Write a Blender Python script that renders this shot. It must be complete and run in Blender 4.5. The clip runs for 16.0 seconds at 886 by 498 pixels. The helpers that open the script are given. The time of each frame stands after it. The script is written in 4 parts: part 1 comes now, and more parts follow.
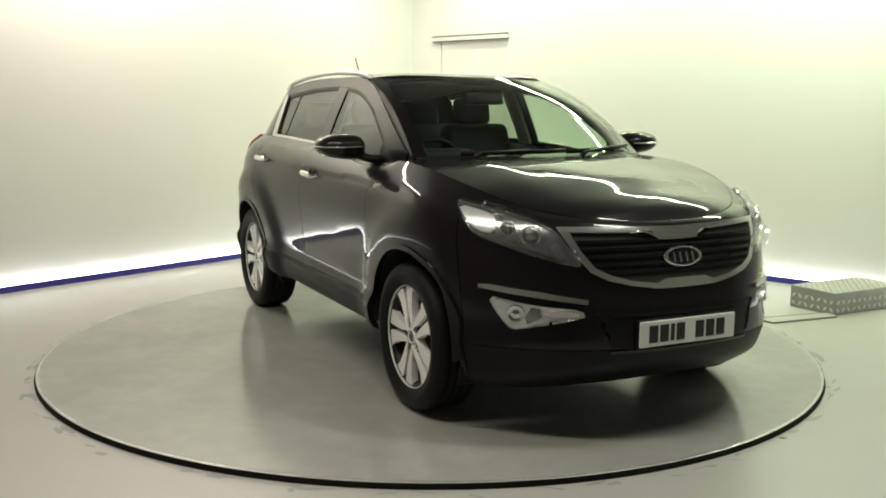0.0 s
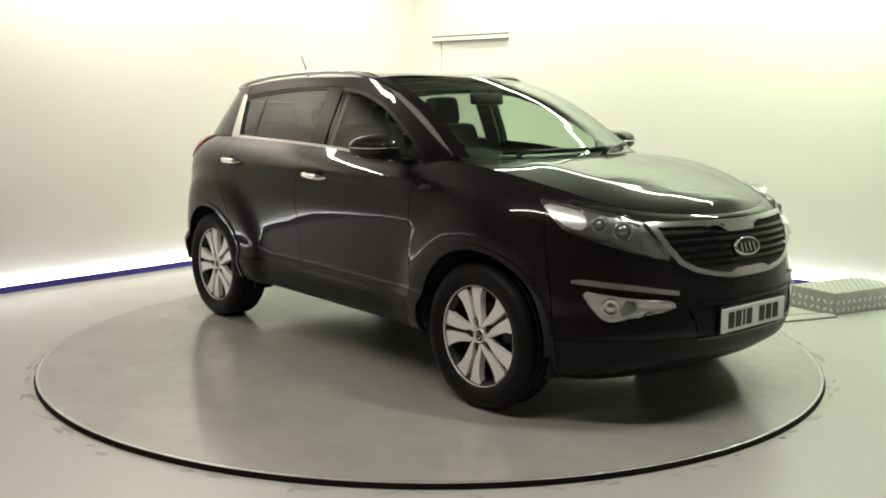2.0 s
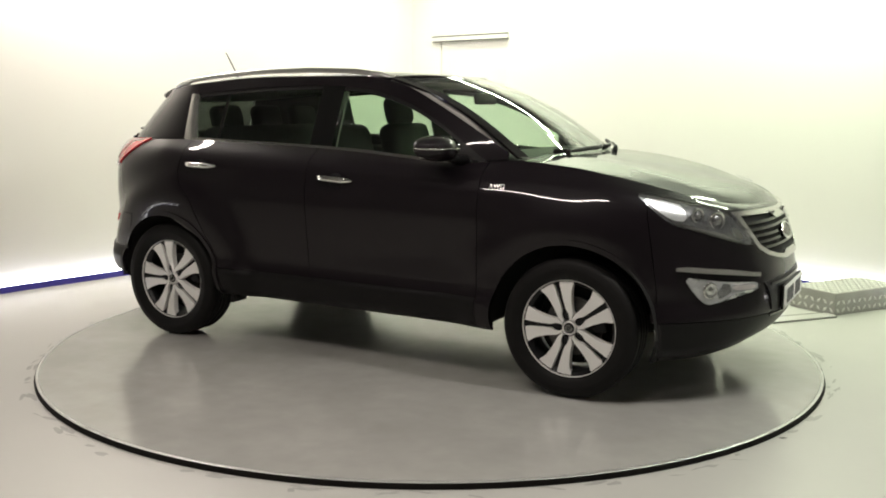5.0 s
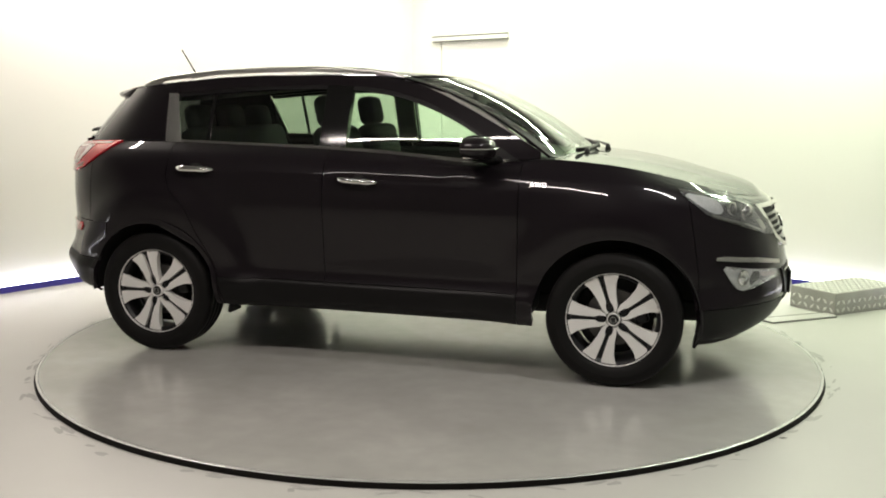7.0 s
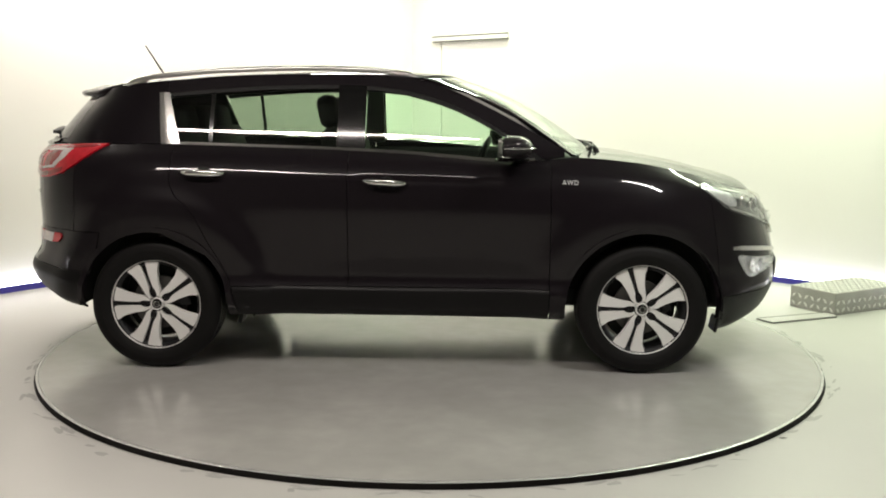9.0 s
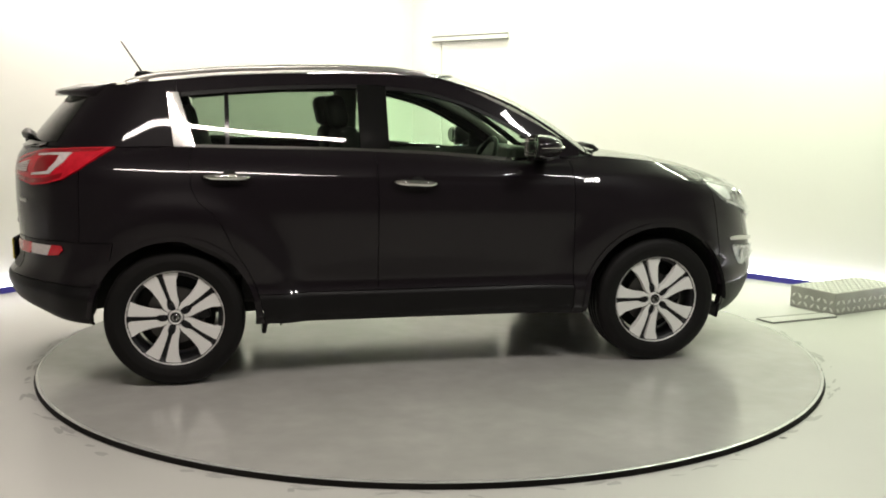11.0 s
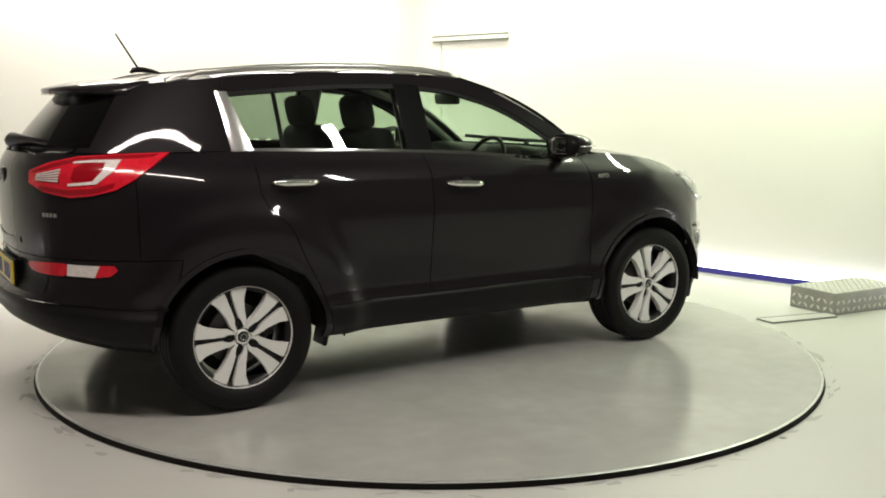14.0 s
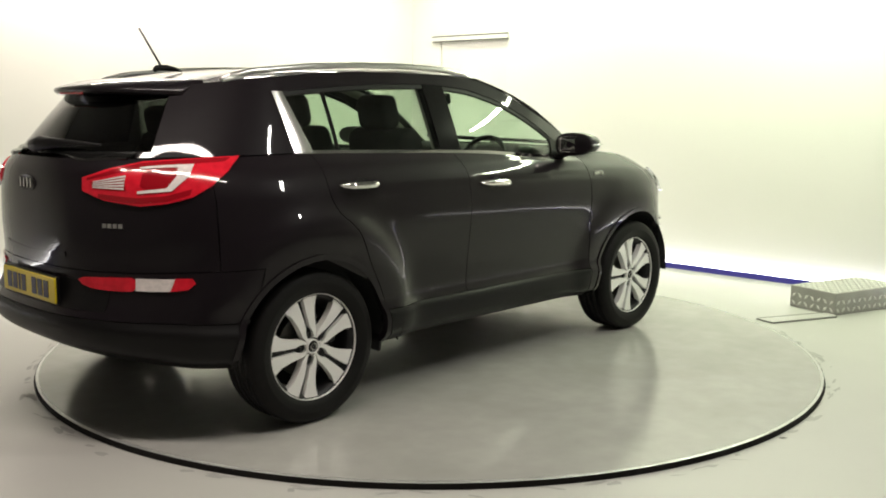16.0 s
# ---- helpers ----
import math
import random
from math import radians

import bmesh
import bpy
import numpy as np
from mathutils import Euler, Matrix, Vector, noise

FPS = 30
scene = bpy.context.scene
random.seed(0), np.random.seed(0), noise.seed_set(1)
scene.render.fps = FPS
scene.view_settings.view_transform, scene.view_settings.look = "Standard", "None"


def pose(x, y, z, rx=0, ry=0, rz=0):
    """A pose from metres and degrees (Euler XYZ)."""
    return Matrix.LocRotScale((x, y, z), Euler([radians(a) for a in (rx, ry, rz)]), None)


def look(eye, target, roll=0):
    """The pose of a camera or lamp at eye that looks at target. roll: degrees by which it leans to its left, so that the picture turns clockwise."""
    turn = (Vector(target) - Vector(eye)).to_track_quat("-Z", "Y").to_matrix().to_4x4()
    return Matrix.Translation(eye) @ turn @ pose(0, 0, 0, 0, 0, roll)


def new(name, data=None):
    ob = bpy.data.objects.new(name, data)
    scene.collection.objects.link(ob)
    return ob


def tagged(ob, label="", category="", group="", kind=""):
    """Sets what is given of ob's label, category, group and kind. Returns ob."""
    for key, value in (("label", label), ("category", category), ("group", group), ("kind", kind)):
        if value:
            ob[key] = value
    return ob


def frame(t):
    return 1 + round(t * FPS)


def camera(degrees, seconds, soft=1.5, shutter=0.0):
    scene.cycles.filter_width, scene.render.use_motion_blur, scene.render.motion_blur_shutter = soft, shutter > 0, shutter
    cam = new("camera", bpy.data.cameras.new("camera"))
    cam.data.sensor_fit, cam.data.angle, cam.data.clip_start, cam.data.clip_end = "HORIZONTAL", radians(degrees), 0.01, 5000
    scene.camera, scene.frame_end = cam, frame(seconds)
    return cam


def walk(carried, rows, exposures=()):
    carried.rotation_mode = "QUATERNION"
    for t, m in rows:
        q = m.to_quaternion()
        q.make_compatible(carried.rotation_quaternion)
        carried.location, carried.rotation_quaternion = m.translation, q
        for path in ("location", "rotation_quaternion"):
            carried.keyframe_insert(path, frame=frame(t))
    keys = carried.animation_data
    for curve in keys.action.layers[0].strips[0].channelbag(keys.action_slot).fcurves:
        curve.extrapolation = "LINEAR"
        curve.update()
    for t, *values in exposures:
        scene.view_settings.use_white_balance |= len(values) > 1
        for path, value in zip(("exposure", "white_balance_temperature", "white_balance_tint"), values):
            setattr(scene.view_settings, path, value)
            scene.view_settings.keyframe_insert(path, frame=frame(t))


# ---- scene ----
# Camera on a tripod: it stands still
CAM_EYE = Vector((0.0, -5.755, 1.442))
CAM_YAW, CAM_PITCH = radians(0.653), radians(8.628)
CAM_AIM = CAM_EYE + Vector((math.sin(CAM_YAW) * math.cos(CAM_PITCH), math.cos(CAM_YAW) * math.cos(CAM_PITCH), -math.sin(CAM_PITCH)))
cam = camera(49.78, 16.0, soft=1.9)
walk(cam, [(0.0, look(CAM_EYE, CAM_AIM, 0.418)), (16.0, look(CAM_EYE, CAM_AIM, 0.418))],
     exposures=[(0.0, -0.34, 6950, 5), (2.5, -0.17, 6850, 9), (7.0, 0.06, 6700, 13), (9.0, 0.08, 6700, 13), (12.0, 0.04, 6700, 13), (16.0, -0.02, 6850, 12)])

# Faint grey world: the room is closed
world = bpy.data.worlds.new("world")
scene.world = world
world.use_nodes = True
world.node_tree.nodes["Background"].inputs[0].default_value = (0.5, 0.52, 0.5, 1)
world.node_tree.nodes["Background"].inputs[1].default_value = 0.05


FLOOR_Z = -0.025
CEIL_Z = 3.25


def tube_light(x, y, yaw, length, power, colour, z=CEIL_Z - 0.09, width=0.09):
    """A fluorescent tube under the ceiling."""
    data = bpy.data.lights.new("tube_light", "AREA")
    data.shape, data.size, data.size_y = "RECTANGLE", length, width
    data.energy, data.color = power, colour
    ob = new("tube_light", data)
    ob.matrix_world = pose(x, y, z, 0, 0, yaw)
    return ob


WARM, COOL, GREEN = (1.0, 0.935, 0.87), (0.98, 1.0, 0.95), (0.85, 1.0, 0.75)
TUBES = [(-1.25, 3.15, 49.7, 3.0, 52, WARM), (1.10, 3.2, -43.5, 3.0, 68, GREEN), (-2.60, 1.55, 49.7, 1.9, 58, WARM), (2.95, 1.15, -43.5, 2.4, 94, GREEN),
         (-1.05, -2.60, -8, 2.8, 72, WARM), (2.0, -2.03, -28, 1.1, 50, COOL)]
for tx, ty, tyaw, tlen, tpow, tcol in TUBES:
    tube_light(tx, ty, tyaw, tlen, tpow, tcol)

# ---------------------------------------------------------------- materials
def material(name, colour, rough=0.5, metal=0.0, spots=0.0, spot_scale=8.0, grain=0.0, grain_scale=120.0, bump=0.0,
             rough_spread=0.0, coat=0.0, second=None, specular=0.5):
    """Principled material whose colour, gloss and relief vary at two scales."""
    m = bpy.data.materials.new(name)
    m.use_nodes = True
    nt = m.node_tree
    b = nt.nodes["Principled BSDF"]
    b.inputs["Base Color"].default_value = (*colour, 1)
    b.inputs["Roughness"].default_value = rough
    b.inputs["Metallic"].default_value = metal
    b.inputs["Coat Weight"].default_value = coat
    b.inputs["Coat Roughness"].default_value = 0.03
    b.inputs["Coat IOR"].default_value = 1.40
    b.inputs["Specular IOR Level"].default_value = specular
    if spots or grain or bump or rough_spread:
        tc = nt.nodes.new("ShaderNodeTexCoord")
        big = nt.nodes.new("ShaderNodeTexNoise")
        big.inputs["Scale"].default_value, big.inputs["Detail"].default_value = spot_scale, 3
        fine = nt.nodes.new("ShaderNodeTexNoise")
        fine.inputs["Scale"].default_value, fine.inputs["Detail"].default_value = grain_scale, 3
        for n in (big, fine):
            nt.links.new(tc.outputs["Object"], n.inputs["Vector"])
        last = None
        for n, amount in ((big, spots), (fine, grain)):
            if not amount:
                continue
            ramp = nt.nodes.new("ShaderNodeMapRange")
            ramp.inputs["From Min"].default_value, ramp.inputs["From Max"].default_value = 0.3, 0.7
            ramp.inputs["To Min"].default_value, ramp.inputs["To Max"].default_value = 0.0, amount
            nt.links.new(n.outputs["Fac"], ramp.inputs["Value"])
            mix = nt.nodes.new("ShaderNodeMix")
            mix.data_type = "RGBA"
            nt.links.new(ramp.outputs["Result"], mix.inputs["Factor"])
            if last is None:
                mix.inputs["A"].default_value = (*colour, 1)
            else:
                nt.links.new(last, mix.inputs["A"])
            mix.inputs["B"].default_value = (*(second or [c * 0.5 for c in colour]), 1)
            last = mix.outputs["Result"]
        if last is not None:
            nt.links.new(last, b.inputs["Base Color"])
        if rough_spread:
            ramp = nt.nodes.new("ShaderNodeMapRange")
            ramp.inputs["From Min"].default_value, ramp.inputs["From Max"].default_value = 0.3, 0.7
            ramp.inputs["To Min"].default_value, ramp.inputs["To Max"].default_value = rough - rough_spread, rough + rough_spread
            nt.links.new(big.outputs["Fac"], ramp.inputs["Value"])
            nt.links.new(ramp.outputs["Result"], b.inputs["Roughness"])
        if bump:
            bp = nt.nodes.new("ShaderNodeBump")
            bp.inputs["Strength"].default_value, bp.inputs["Distance"].default_value = bump, 0.002
            nt.links.new(fine.outputs["Fac"], bp.inputs["Height"])
            nt.links.new(bp.outputs["Normal"], b.inputs["Normal"])
    return m


def glow(name, colour, strength):
    m = bpy.data.materials.new(name)
    m.use_nodes = True
    b = m.node_tree.nodes["Principled BSDF"]
    b.inputs["Base Color"].default_value = (*colour, 1)
    b.inputs["Emission Color"].default_value = (*colour, 1)
    b.inputs["Emission Strength"].default_value = strength
    return m


def glass(name, tint, rough=0.0, clear=1.0):
    """A thin pane: tinted see-through mixed with a mirror by Fresnel."""
    m = bpy.data.materials.new(name)
    m.use_nodes = True
    nt = m.node_tree
    nt.nodes.remove(nt.nodes["Principled BSDF"])
    tr = nt.nodes.new("ShaderNodeBsdfTransparent")
    tr.inputs[0].default_value = (*tint, 1)
    gl = nt.nodes.new("ShaderNodeBsdfGlossy")
    gl.inputs["Roughness"].default_value = rough
    lw = nt.nodes.new("ShaderNodeLayerWeight")
    lw.inputs["Blend"].default_value = 0.5
    power = nt.nodes.new("ShaderNodeMath")
    power.operation = "POWER"
    power.inputs[1].default_value = 4.1
    nt.links.new(lw.outputs["Facing"], power.inputs[0])
    fr = nt.nodes.new("ShaderNodeMath")
    fr.operation = "MULTIPLY_ADD"
    fr.inputs[1].default_value, fr.inputs[2].default_value = 0.90, 0.07
    nt.links.new(power.outputs[0], fr.inputs[0])
    mix = nt.nodes.new("ShaderNodeMixShader")
    nt.links.new(fr.outputs[0], mix.inputs[0])
    nt.links.new(tr.outputs[0], mix.inputs[1])
    nt.links.new(gl.outputs[0], mix.inputs[2])
    nt.links.new(mix.outputs[0], nt.nodes["Material Output"].inputs[0])
    return m


M_WALL = material("painted_wall", (0.80, 0.79, 0.75), 0.6, spots=0.10, spot_scale=1.2, grain=0.05, grain_scale=60, bump=0.10, second=(0.72, 0.71, 0.66))
M_UNSEEN_WALL = material("unseen_wall_grey", (0.20, 0.195, 0.19), 0.7, spots=0.15, spot_scale=1.0)
M_CEIL = material("painted_ceiling", (0.16, 0.16, 0.155), 0.8, spots=0.1, spot_scale=1.0)
M_FLOOR = material("painted_concrete", (0.50, 0.492, 0.463), 0.32, spots=0.22, spot_scale=0.9, grain=0.06, grain_scale=30, bump=0.03,
                   rough_spread=0.03, second=(0.41, 0.405, 0.38))
M_TABLE = material("worn_grey_paint", (0.45, 0.443, 0.417), 0.16, spots=0.5, spot_scale=1.7, grain=0.25, grain_scale=9, bump=0.03,
                   rough_spread=0.05, second=(0.27, 0.265, 0.25), specular=1.0)
M_RIM_STEEL = material("bare_steel_edge", (0.62, 0.62, 0.60), 0.35, 0.6, spots=0.3, spot_scale=12)
M_RUBBER_BAND = material("black_rubber_band", (0.010, 0.009, 0.008), 0.8, spots=0.4, spot_scale=6, second=(0.025, 0.024, 0.022), specular=0.15)
M_DUST = material("floor_grime", (0.35, 0.345, 0.33), 0.6, spots=0.7, spot_scale=14, second=(0.42, 0.415, 0.39))
M_SKIRT = material("blue_skirting_paint", (0.05, 0.04, 0.34), 0.35, spots=0.2, spot_scale=5)
M_STRIP = glow("strip_light", (0.93, 0.95, 1.0), 13.0)
M_DOORPAINT = material("door_paint", (0.80, 0.79, 0.75), 0.5, spots=0.1, spot_scale=2)
M_SEAM = material("floor_seam", (0.20, 0.195, 0.18), 0.7)
M_SHADE_STRIP = material("ledge_shade", (0.10, 0.10, 0.09), 0.8)
M_STUD = material("polished_aluminium_studs", (0.70, 0.70, 0.66), 0.42, 0.3)
M_ALU = material("checker_plate_aluminium", (0.40, 0.40, 0.365), 0.42, 0.4, spots=0.35, spot_scale=7, grain=0.2, grain_scale=90, second=(0.22, 0.22, 0.20))


# ---------------------------------------------------------------- mesh helpers
def mesh_of(name, bm, mat, smooth=False):
    me = bpy.data.meshes.new(name)
    bmesh.ops.recalc_face_normals(bm, faces=bm.faces)
    bm.to_mesh(me)
    bm.free()
    me.materials.append(mat)
    if smooth:
        me.polygons.foreach_set("use_smooth", [True] * len(me.polygons))
    return me


def part(name, bm, mat, parent=None, label="", smooth=False):
    ob = new(name, mesh_of(name, bm, mat, smooth))
    if parent is not None:
        ob.parent = parent
    return tagged(ob, label)


def box_bm(sx, sy, sz, m=None, bevel=0.0, segments=2):
    bm = bmesh.new()
    bmesh.ops.create_cube(bm, size=1.0, matrix=Matrix.Diagonal((sx, sy, sz, 1)))
    if bevel:
        bmesh.ops.bevel(bm, geom=bm.edges[:], offset=bevel, segments=segments, profile=0.5, affect="EDGES")
    if m is not None:
        bmesh.ops.transform(bm, matrix=m, verts=bm.verts)
    return bm


def prism_bm(points, z0, z1):
    bm = bmesh.new()
    lo = [bm.verts.new((x, y, z0)) for x, y in points]
    hi = [bm.verts.new((x, y, z1)) for x, y in points]
    n = len(points)
    bm.faces.new(lo), bm.faces.new(hi)
    for i in range(n):
        bm.faces.new((lo[i], lo[(i + 1) % n], hi[(i + 1) % n], hi[i]))
    return bm


def spin_bm(profile, steps=96, closed=False, axis="Z", a0=0.0, a1=2 * math.pi):
    """Turns a list of (radius, height) round an axis."""
    bm = bmesh.new()
    full = abs(a1 - a0 - 2 * math.pi) < 1e-6
    rings = []
    for i in range(steps if full else steps + 1):
        a = a0 + (a1 - a0) * i / steps
        c, s = math.cos(a), math.sin(a)
        ring = []
        for r, h in profile:
            ring.append(bm.verts.new({"Z": (r * c, r * s, h), "Y": (r * c, h, r * s), "X": (h, r * c, r * s)}[axis]))
        rings.append(ring)
    n = len(rings)
    k = len(profile)
    for i in range(n if full else n - 1):
        a, b = rings[i], rings[(i + 1) % n]
        for j in range(k if closed else k - 1):
            bm.faces.new((a[j], b[j], b[(j + 1) % k], a[(j + 1) % k]))
    bmesh.ops.remove_doubles(bm, verts=bm.verts, dist=1e-5)
    return bm


# ---------------------------------------------------------------- the room
CORNER = Vector((-0.235, 5.229, 0))
DIR_L, DIR_R = Vector((-0.6466, -0.7628, 0)), Vector((0.7252, -0.6885, 0))
LEN_L, LEN_R = 9.6, 9.6


def along(u, a, out, z):
    """A point a metres along a wall from the corner, out metres into the room."""
    n = Vector((-u.y, u.x, 0)) if u is DIR_L else Vector((u.y, -u.x, 0))
    if n.dot(Vector((0, 0, 0)) - CORNER) < 0:
        n = -n
    p = CORNER + u * a + n * out
    return Vector((p.x, p.y, z))


def wall_slab(name, u, a0, a1, out0, out1, z0, z1, mat, parent=None, label=""):
    pts = [along(u, a, o, 0) for a, o in ((a0, out0), (a1, out0), (a1, out1), (a0, out1))]
    return part(name, prism_bm([(p.x, p.y) for p in pts], z0, z1), mat, parent, label)


def structure(ob, label, category):
    return tagged(ob, label, category, kind="structure")


floor_ob = part("floor", prism_bm([(-8.5, -9.5), (8.5, -9.5), (8.5, 6.5), (-8.5, 6.5)], FLOOR_Z - 0.1, FLOOR_Z), M_FLOOR)
structure(floor_ob, "grey painted concrete floor with faint stains", "floor")
ceil_ob = part("ceiling", prism_bm([(-8.5, -9.5), (8.5, -9.5), (8.5, 6.5), (-8.5, 6.5)], CEIL_Z, CEIL_Z + 0.1), M_CEIL)
structure(ceil_ob, "plain dark grey painted ceiling", "ceiling")

wl = wall_slab("wall_west", DIR_L, -0.2, LEN_L, 0, -0.15, FLOOR_Z, CEIL_Z, M_WALL)
structure(wl, "cream white painted wall lit from below", "wall")
# the right wall has a door opening near the corner
DOOR_A0, DOOR_A1, DOOR_TOP = 0.44, 1.37, 2.118
wr = wall_slab("wall_east", DIR_R, DOOR_A1, LEN_R, 0, -0.15, FLOOR_Z, CEIL_Z, M_WALL)
structure(wr, "white painted wall tinted pale green by the tubes", "wall")
wall_slab("wall_panel", DIR_R, 0.0, DOOR_A0, 0, -0.15, FLOOR_Z, CEIL_Z, M_WALL, wr)
wall_slab("wall_panel", DIR_R, DOOR_A0, DOOR_A1, 0, -0.15, DOOR_TOP, CEIL_Z, M_WALL, wr)
dr = wall_slab("door_1", DIR_R, DOOR_A0 + 0.004, DOOR_A1 - 0.004, -0.010, -0.05, FLOOR_Z + 0.005, DOOR_TOP - 0.006, M_DOORPAINT)
structure(dr, "closed white flush door in the wall beside the corner", "door")
tr = wall_slab("trim", DIR_R, DOOR_A0 - 0.10, DOOR_A1 + 0.02, 0.03, 0.003, DOOR_TOP + 0.004, DOOR_TOP + 0.045, M_DOORPAINT)
structure(tr, "white painted ledge over the door", "door head")
# dark strips stand in for the shade lines under and over the ledge
wall_slab("shade_strip", DIR_R, DOOR_A0 - 0.10, DOOR_A1 + 0.02, 0.034, 0.003, DOOR_TOP - 0.008, DOOR_TOP + 0.003, M_SHADE_STRIP, tr)
wall_slab("shade_strip", DIR_R, DOOR_A0 - 0.10, DOOR_A1 + 0.02, 0.034, 0.003, DOOR_TOP + 0.046, DOOR_TOP + 0.056, M_SHADE_STRIP, tr)

# unseen walls added to close the place behind the camera, dark to dim reflections in the car
end_l, end_r = along(DIR_L, LEN_L, 0, 0), along(DIR_R, LEN_R, 0, 0)
for nm, p, q in (("wall_south_west", end_l, Vector((0.2, -8.7, 0))), ("wall_south_east", Vector((0.2, -8.7, 0)), end_r)):
    d = (q - p).normalized()
    n = Vector((d.y, -d.x, 0))
    bmw = prism_bm([(v.x, v.y) for v in (p, q, q + n * 0.15, p + n * 0.15)], FLOOR_Z, CEIL_Z)
    structure(part(nm, bmw, M_UNSEEN_WALL), "unseen dark grey wall added behind the camera", "wall")

# blue skirting with a strip light lying behind it, along both walls
for u, a_end, nm in ((DIR_L, 8.6, "skirting_west"), (DIR_R, 8.6, "skirting_east")):
    sk = wall_slab(nm, u, 0.06, a_end, 0.075, 0.055, FLOOR_Z, FLOOR_Z + 0.05, M_SKIRT)
    structure(sk, "low blue skirting board hiding a bright strip light", "skirting")
    wall_slab("light_strip", u, 0.06, a_end, 0.050, 0.012, FLOOR_Z + 0.004, FLOOR_Z + 0.050, M_STRIP, sk, "white glowing strip light")

# ---------------------------------------------------------------- the turntable
TABLE_R = 2.2586
turntable = new("turntable")
tagged(turntable, "round grey painted car turntable with a black edge", "turntable")
part("deck", spin_bm([(0, -0.012), (0, 0.0), (TABLE_R - 0.012, 0.0), (TABLE_R - 0.012, -0.012)], 160), M_TABLE, turntable)
part("edge_ring", spin_bm([(TABLE_R - 0.016, -0.001), (TABLE_R - 0.016, 0.001), (TABLE_R - 0.004, 0.0012), (TABLE_R, -0.001)], 160),
     M_RIM_STEEL, turntable, "bare steel edge ring", smooth=True)
part("gap_ring", spin_bm([(TABLE_R + 0.004, FLOOR_Z + 0.0015), (TABLE_R + 0.009, FLOOR_Z + 0.001)], 160), M_RUBBER_BAND, turntable, "dark gap round the table")
part("skirt", spin_bm([(TABLE_R - 0.006, -0.001), (TABLE_R + 0.002, -0.0012), (TABLE_R + 0.004, FLOOR_Z + 0.001), (TABLE_R - 0.006, FLOOR_Z + 0.001)], 160, True),
     M_RUBBER_BAND, turntable, "black rubber skirt")

# ---------------------------------------------------------------- checker-plate box and floor plate
BOX_U, BOX_V = Vector((0.8829, 0.4695, 0)), Vector((-0.4695, 0.8829, 0))
BOX_P = Vector((2.858, 0.850, 0))
BOX_W, BOX_D, BOX_H = 0.74, 0.40, 0.16
BOX_M = Matrix.Translation(BOX_P) @ Matrix(((BOX_U.x, BOX_V.x, 0), (BOX_U.y, BOX_V.y, 0), (0, 0, 1))).to_4x4()
chest = new("step_box")
tagged(chest, "low aluminium checker-plate step box on the floor", "step")
chest.matrix_world = BOX_M
part("shell", box_bm(BOX_W, BOX_D, BOX_H, Matrix.Translation((BOX_W / 2, BOX_D / 2, FLOOR_Z + BOX_H / 2)), 0.006), M_ALU, chest)


def stud(bm, p, t, n, length=0.050, width=0.022, height=0.004):
    s = n.cross(t)
    a = [bm.verts.new(p + t * (x * length / 2) + s * (y * width / 2)) for x, y in ((-1, 0), (0, -1), (1, 0), (0, 1))]
    b = [bm.verts.new(p + n * height + t * (x * length / 3.4) + s * (y * width / 3.4)) for x, y in ((-1, 0), (0, -1), (1, 0), (0, 1))]
    bm.faces.new(b)
    for i in range(4):
        bm.faces.new((a[i], a[(i + 1) % 4], b[(i + 1) % 4], b[i]))


bms = bmesh.new()
X, Y, Z = Vector((1, 0, 0)), Vector((0, 1, 0)), Vector((0, 0, 1))
for o, u, v, n, lu, lv in ((Vector((0, 0, FLOOR_Z + BOX_H)), X, Y, Z, BOX_W, BOX_D), (Vector((0, 0, FLOOR_Z)), X, Z, -Y, BOX_W, BOX_H),
                           (Vector((0, BOX_D, FLOOR_Z)), -Y, Z, -X, BOX_D, BOX_H)):
    step = 0.056
    for i in range(int(lu / step)):
        for j in range(int(lv / step)):
            p = o + u * ((i + 0.6) * step) + v * ((j + 0.6) * step)
            t = (u + v).normalized() if (i + j) % 2 else (u - v).normalized()
            stud(bms, p, t, n)
tagged(part("raised_studs", bms, M_STUD, chest), kind="stuff")
plate = new("floor_plate")
tagged(plate, "thin aluminium cover plate lying on the floor beside the step box", "floor plate")
PL = [(2.264, 0.718), (2.328, 0.598), (2.850, 0.800), (2.860, 0.925)]
part("sheet", prism_bm(PL, FLOOR_Z + 0.001, FLOOR_Z + 0.010), M_FLOOR, plate)
part("edge_strip", prism_bm([(2.330, 0.588), (2.328, 0.597), (2.848, 0.799), (2.852, 0.788)], FLOOR_Z + 0.001, FLOOR_Z + 0.0112), M_SEAM, plate)
part("edge_strip", prism_bm([(2.256, 0.712), (2.263, 0.717), (2.327, 0.597), (2.322, 0.590)], FLOOR_Z + 0.001, FLOOR_Z + 0.0112), M_SEAM, plate)
part("seam_strip", prism_bm([(2.262, 0.720), (2.266, 0.729), (2.856, 0.936), (2.858, 0.926)], FLOOR_Z + 0.001, FLOOR_Z + 0.0112), M_SEAM, plate)

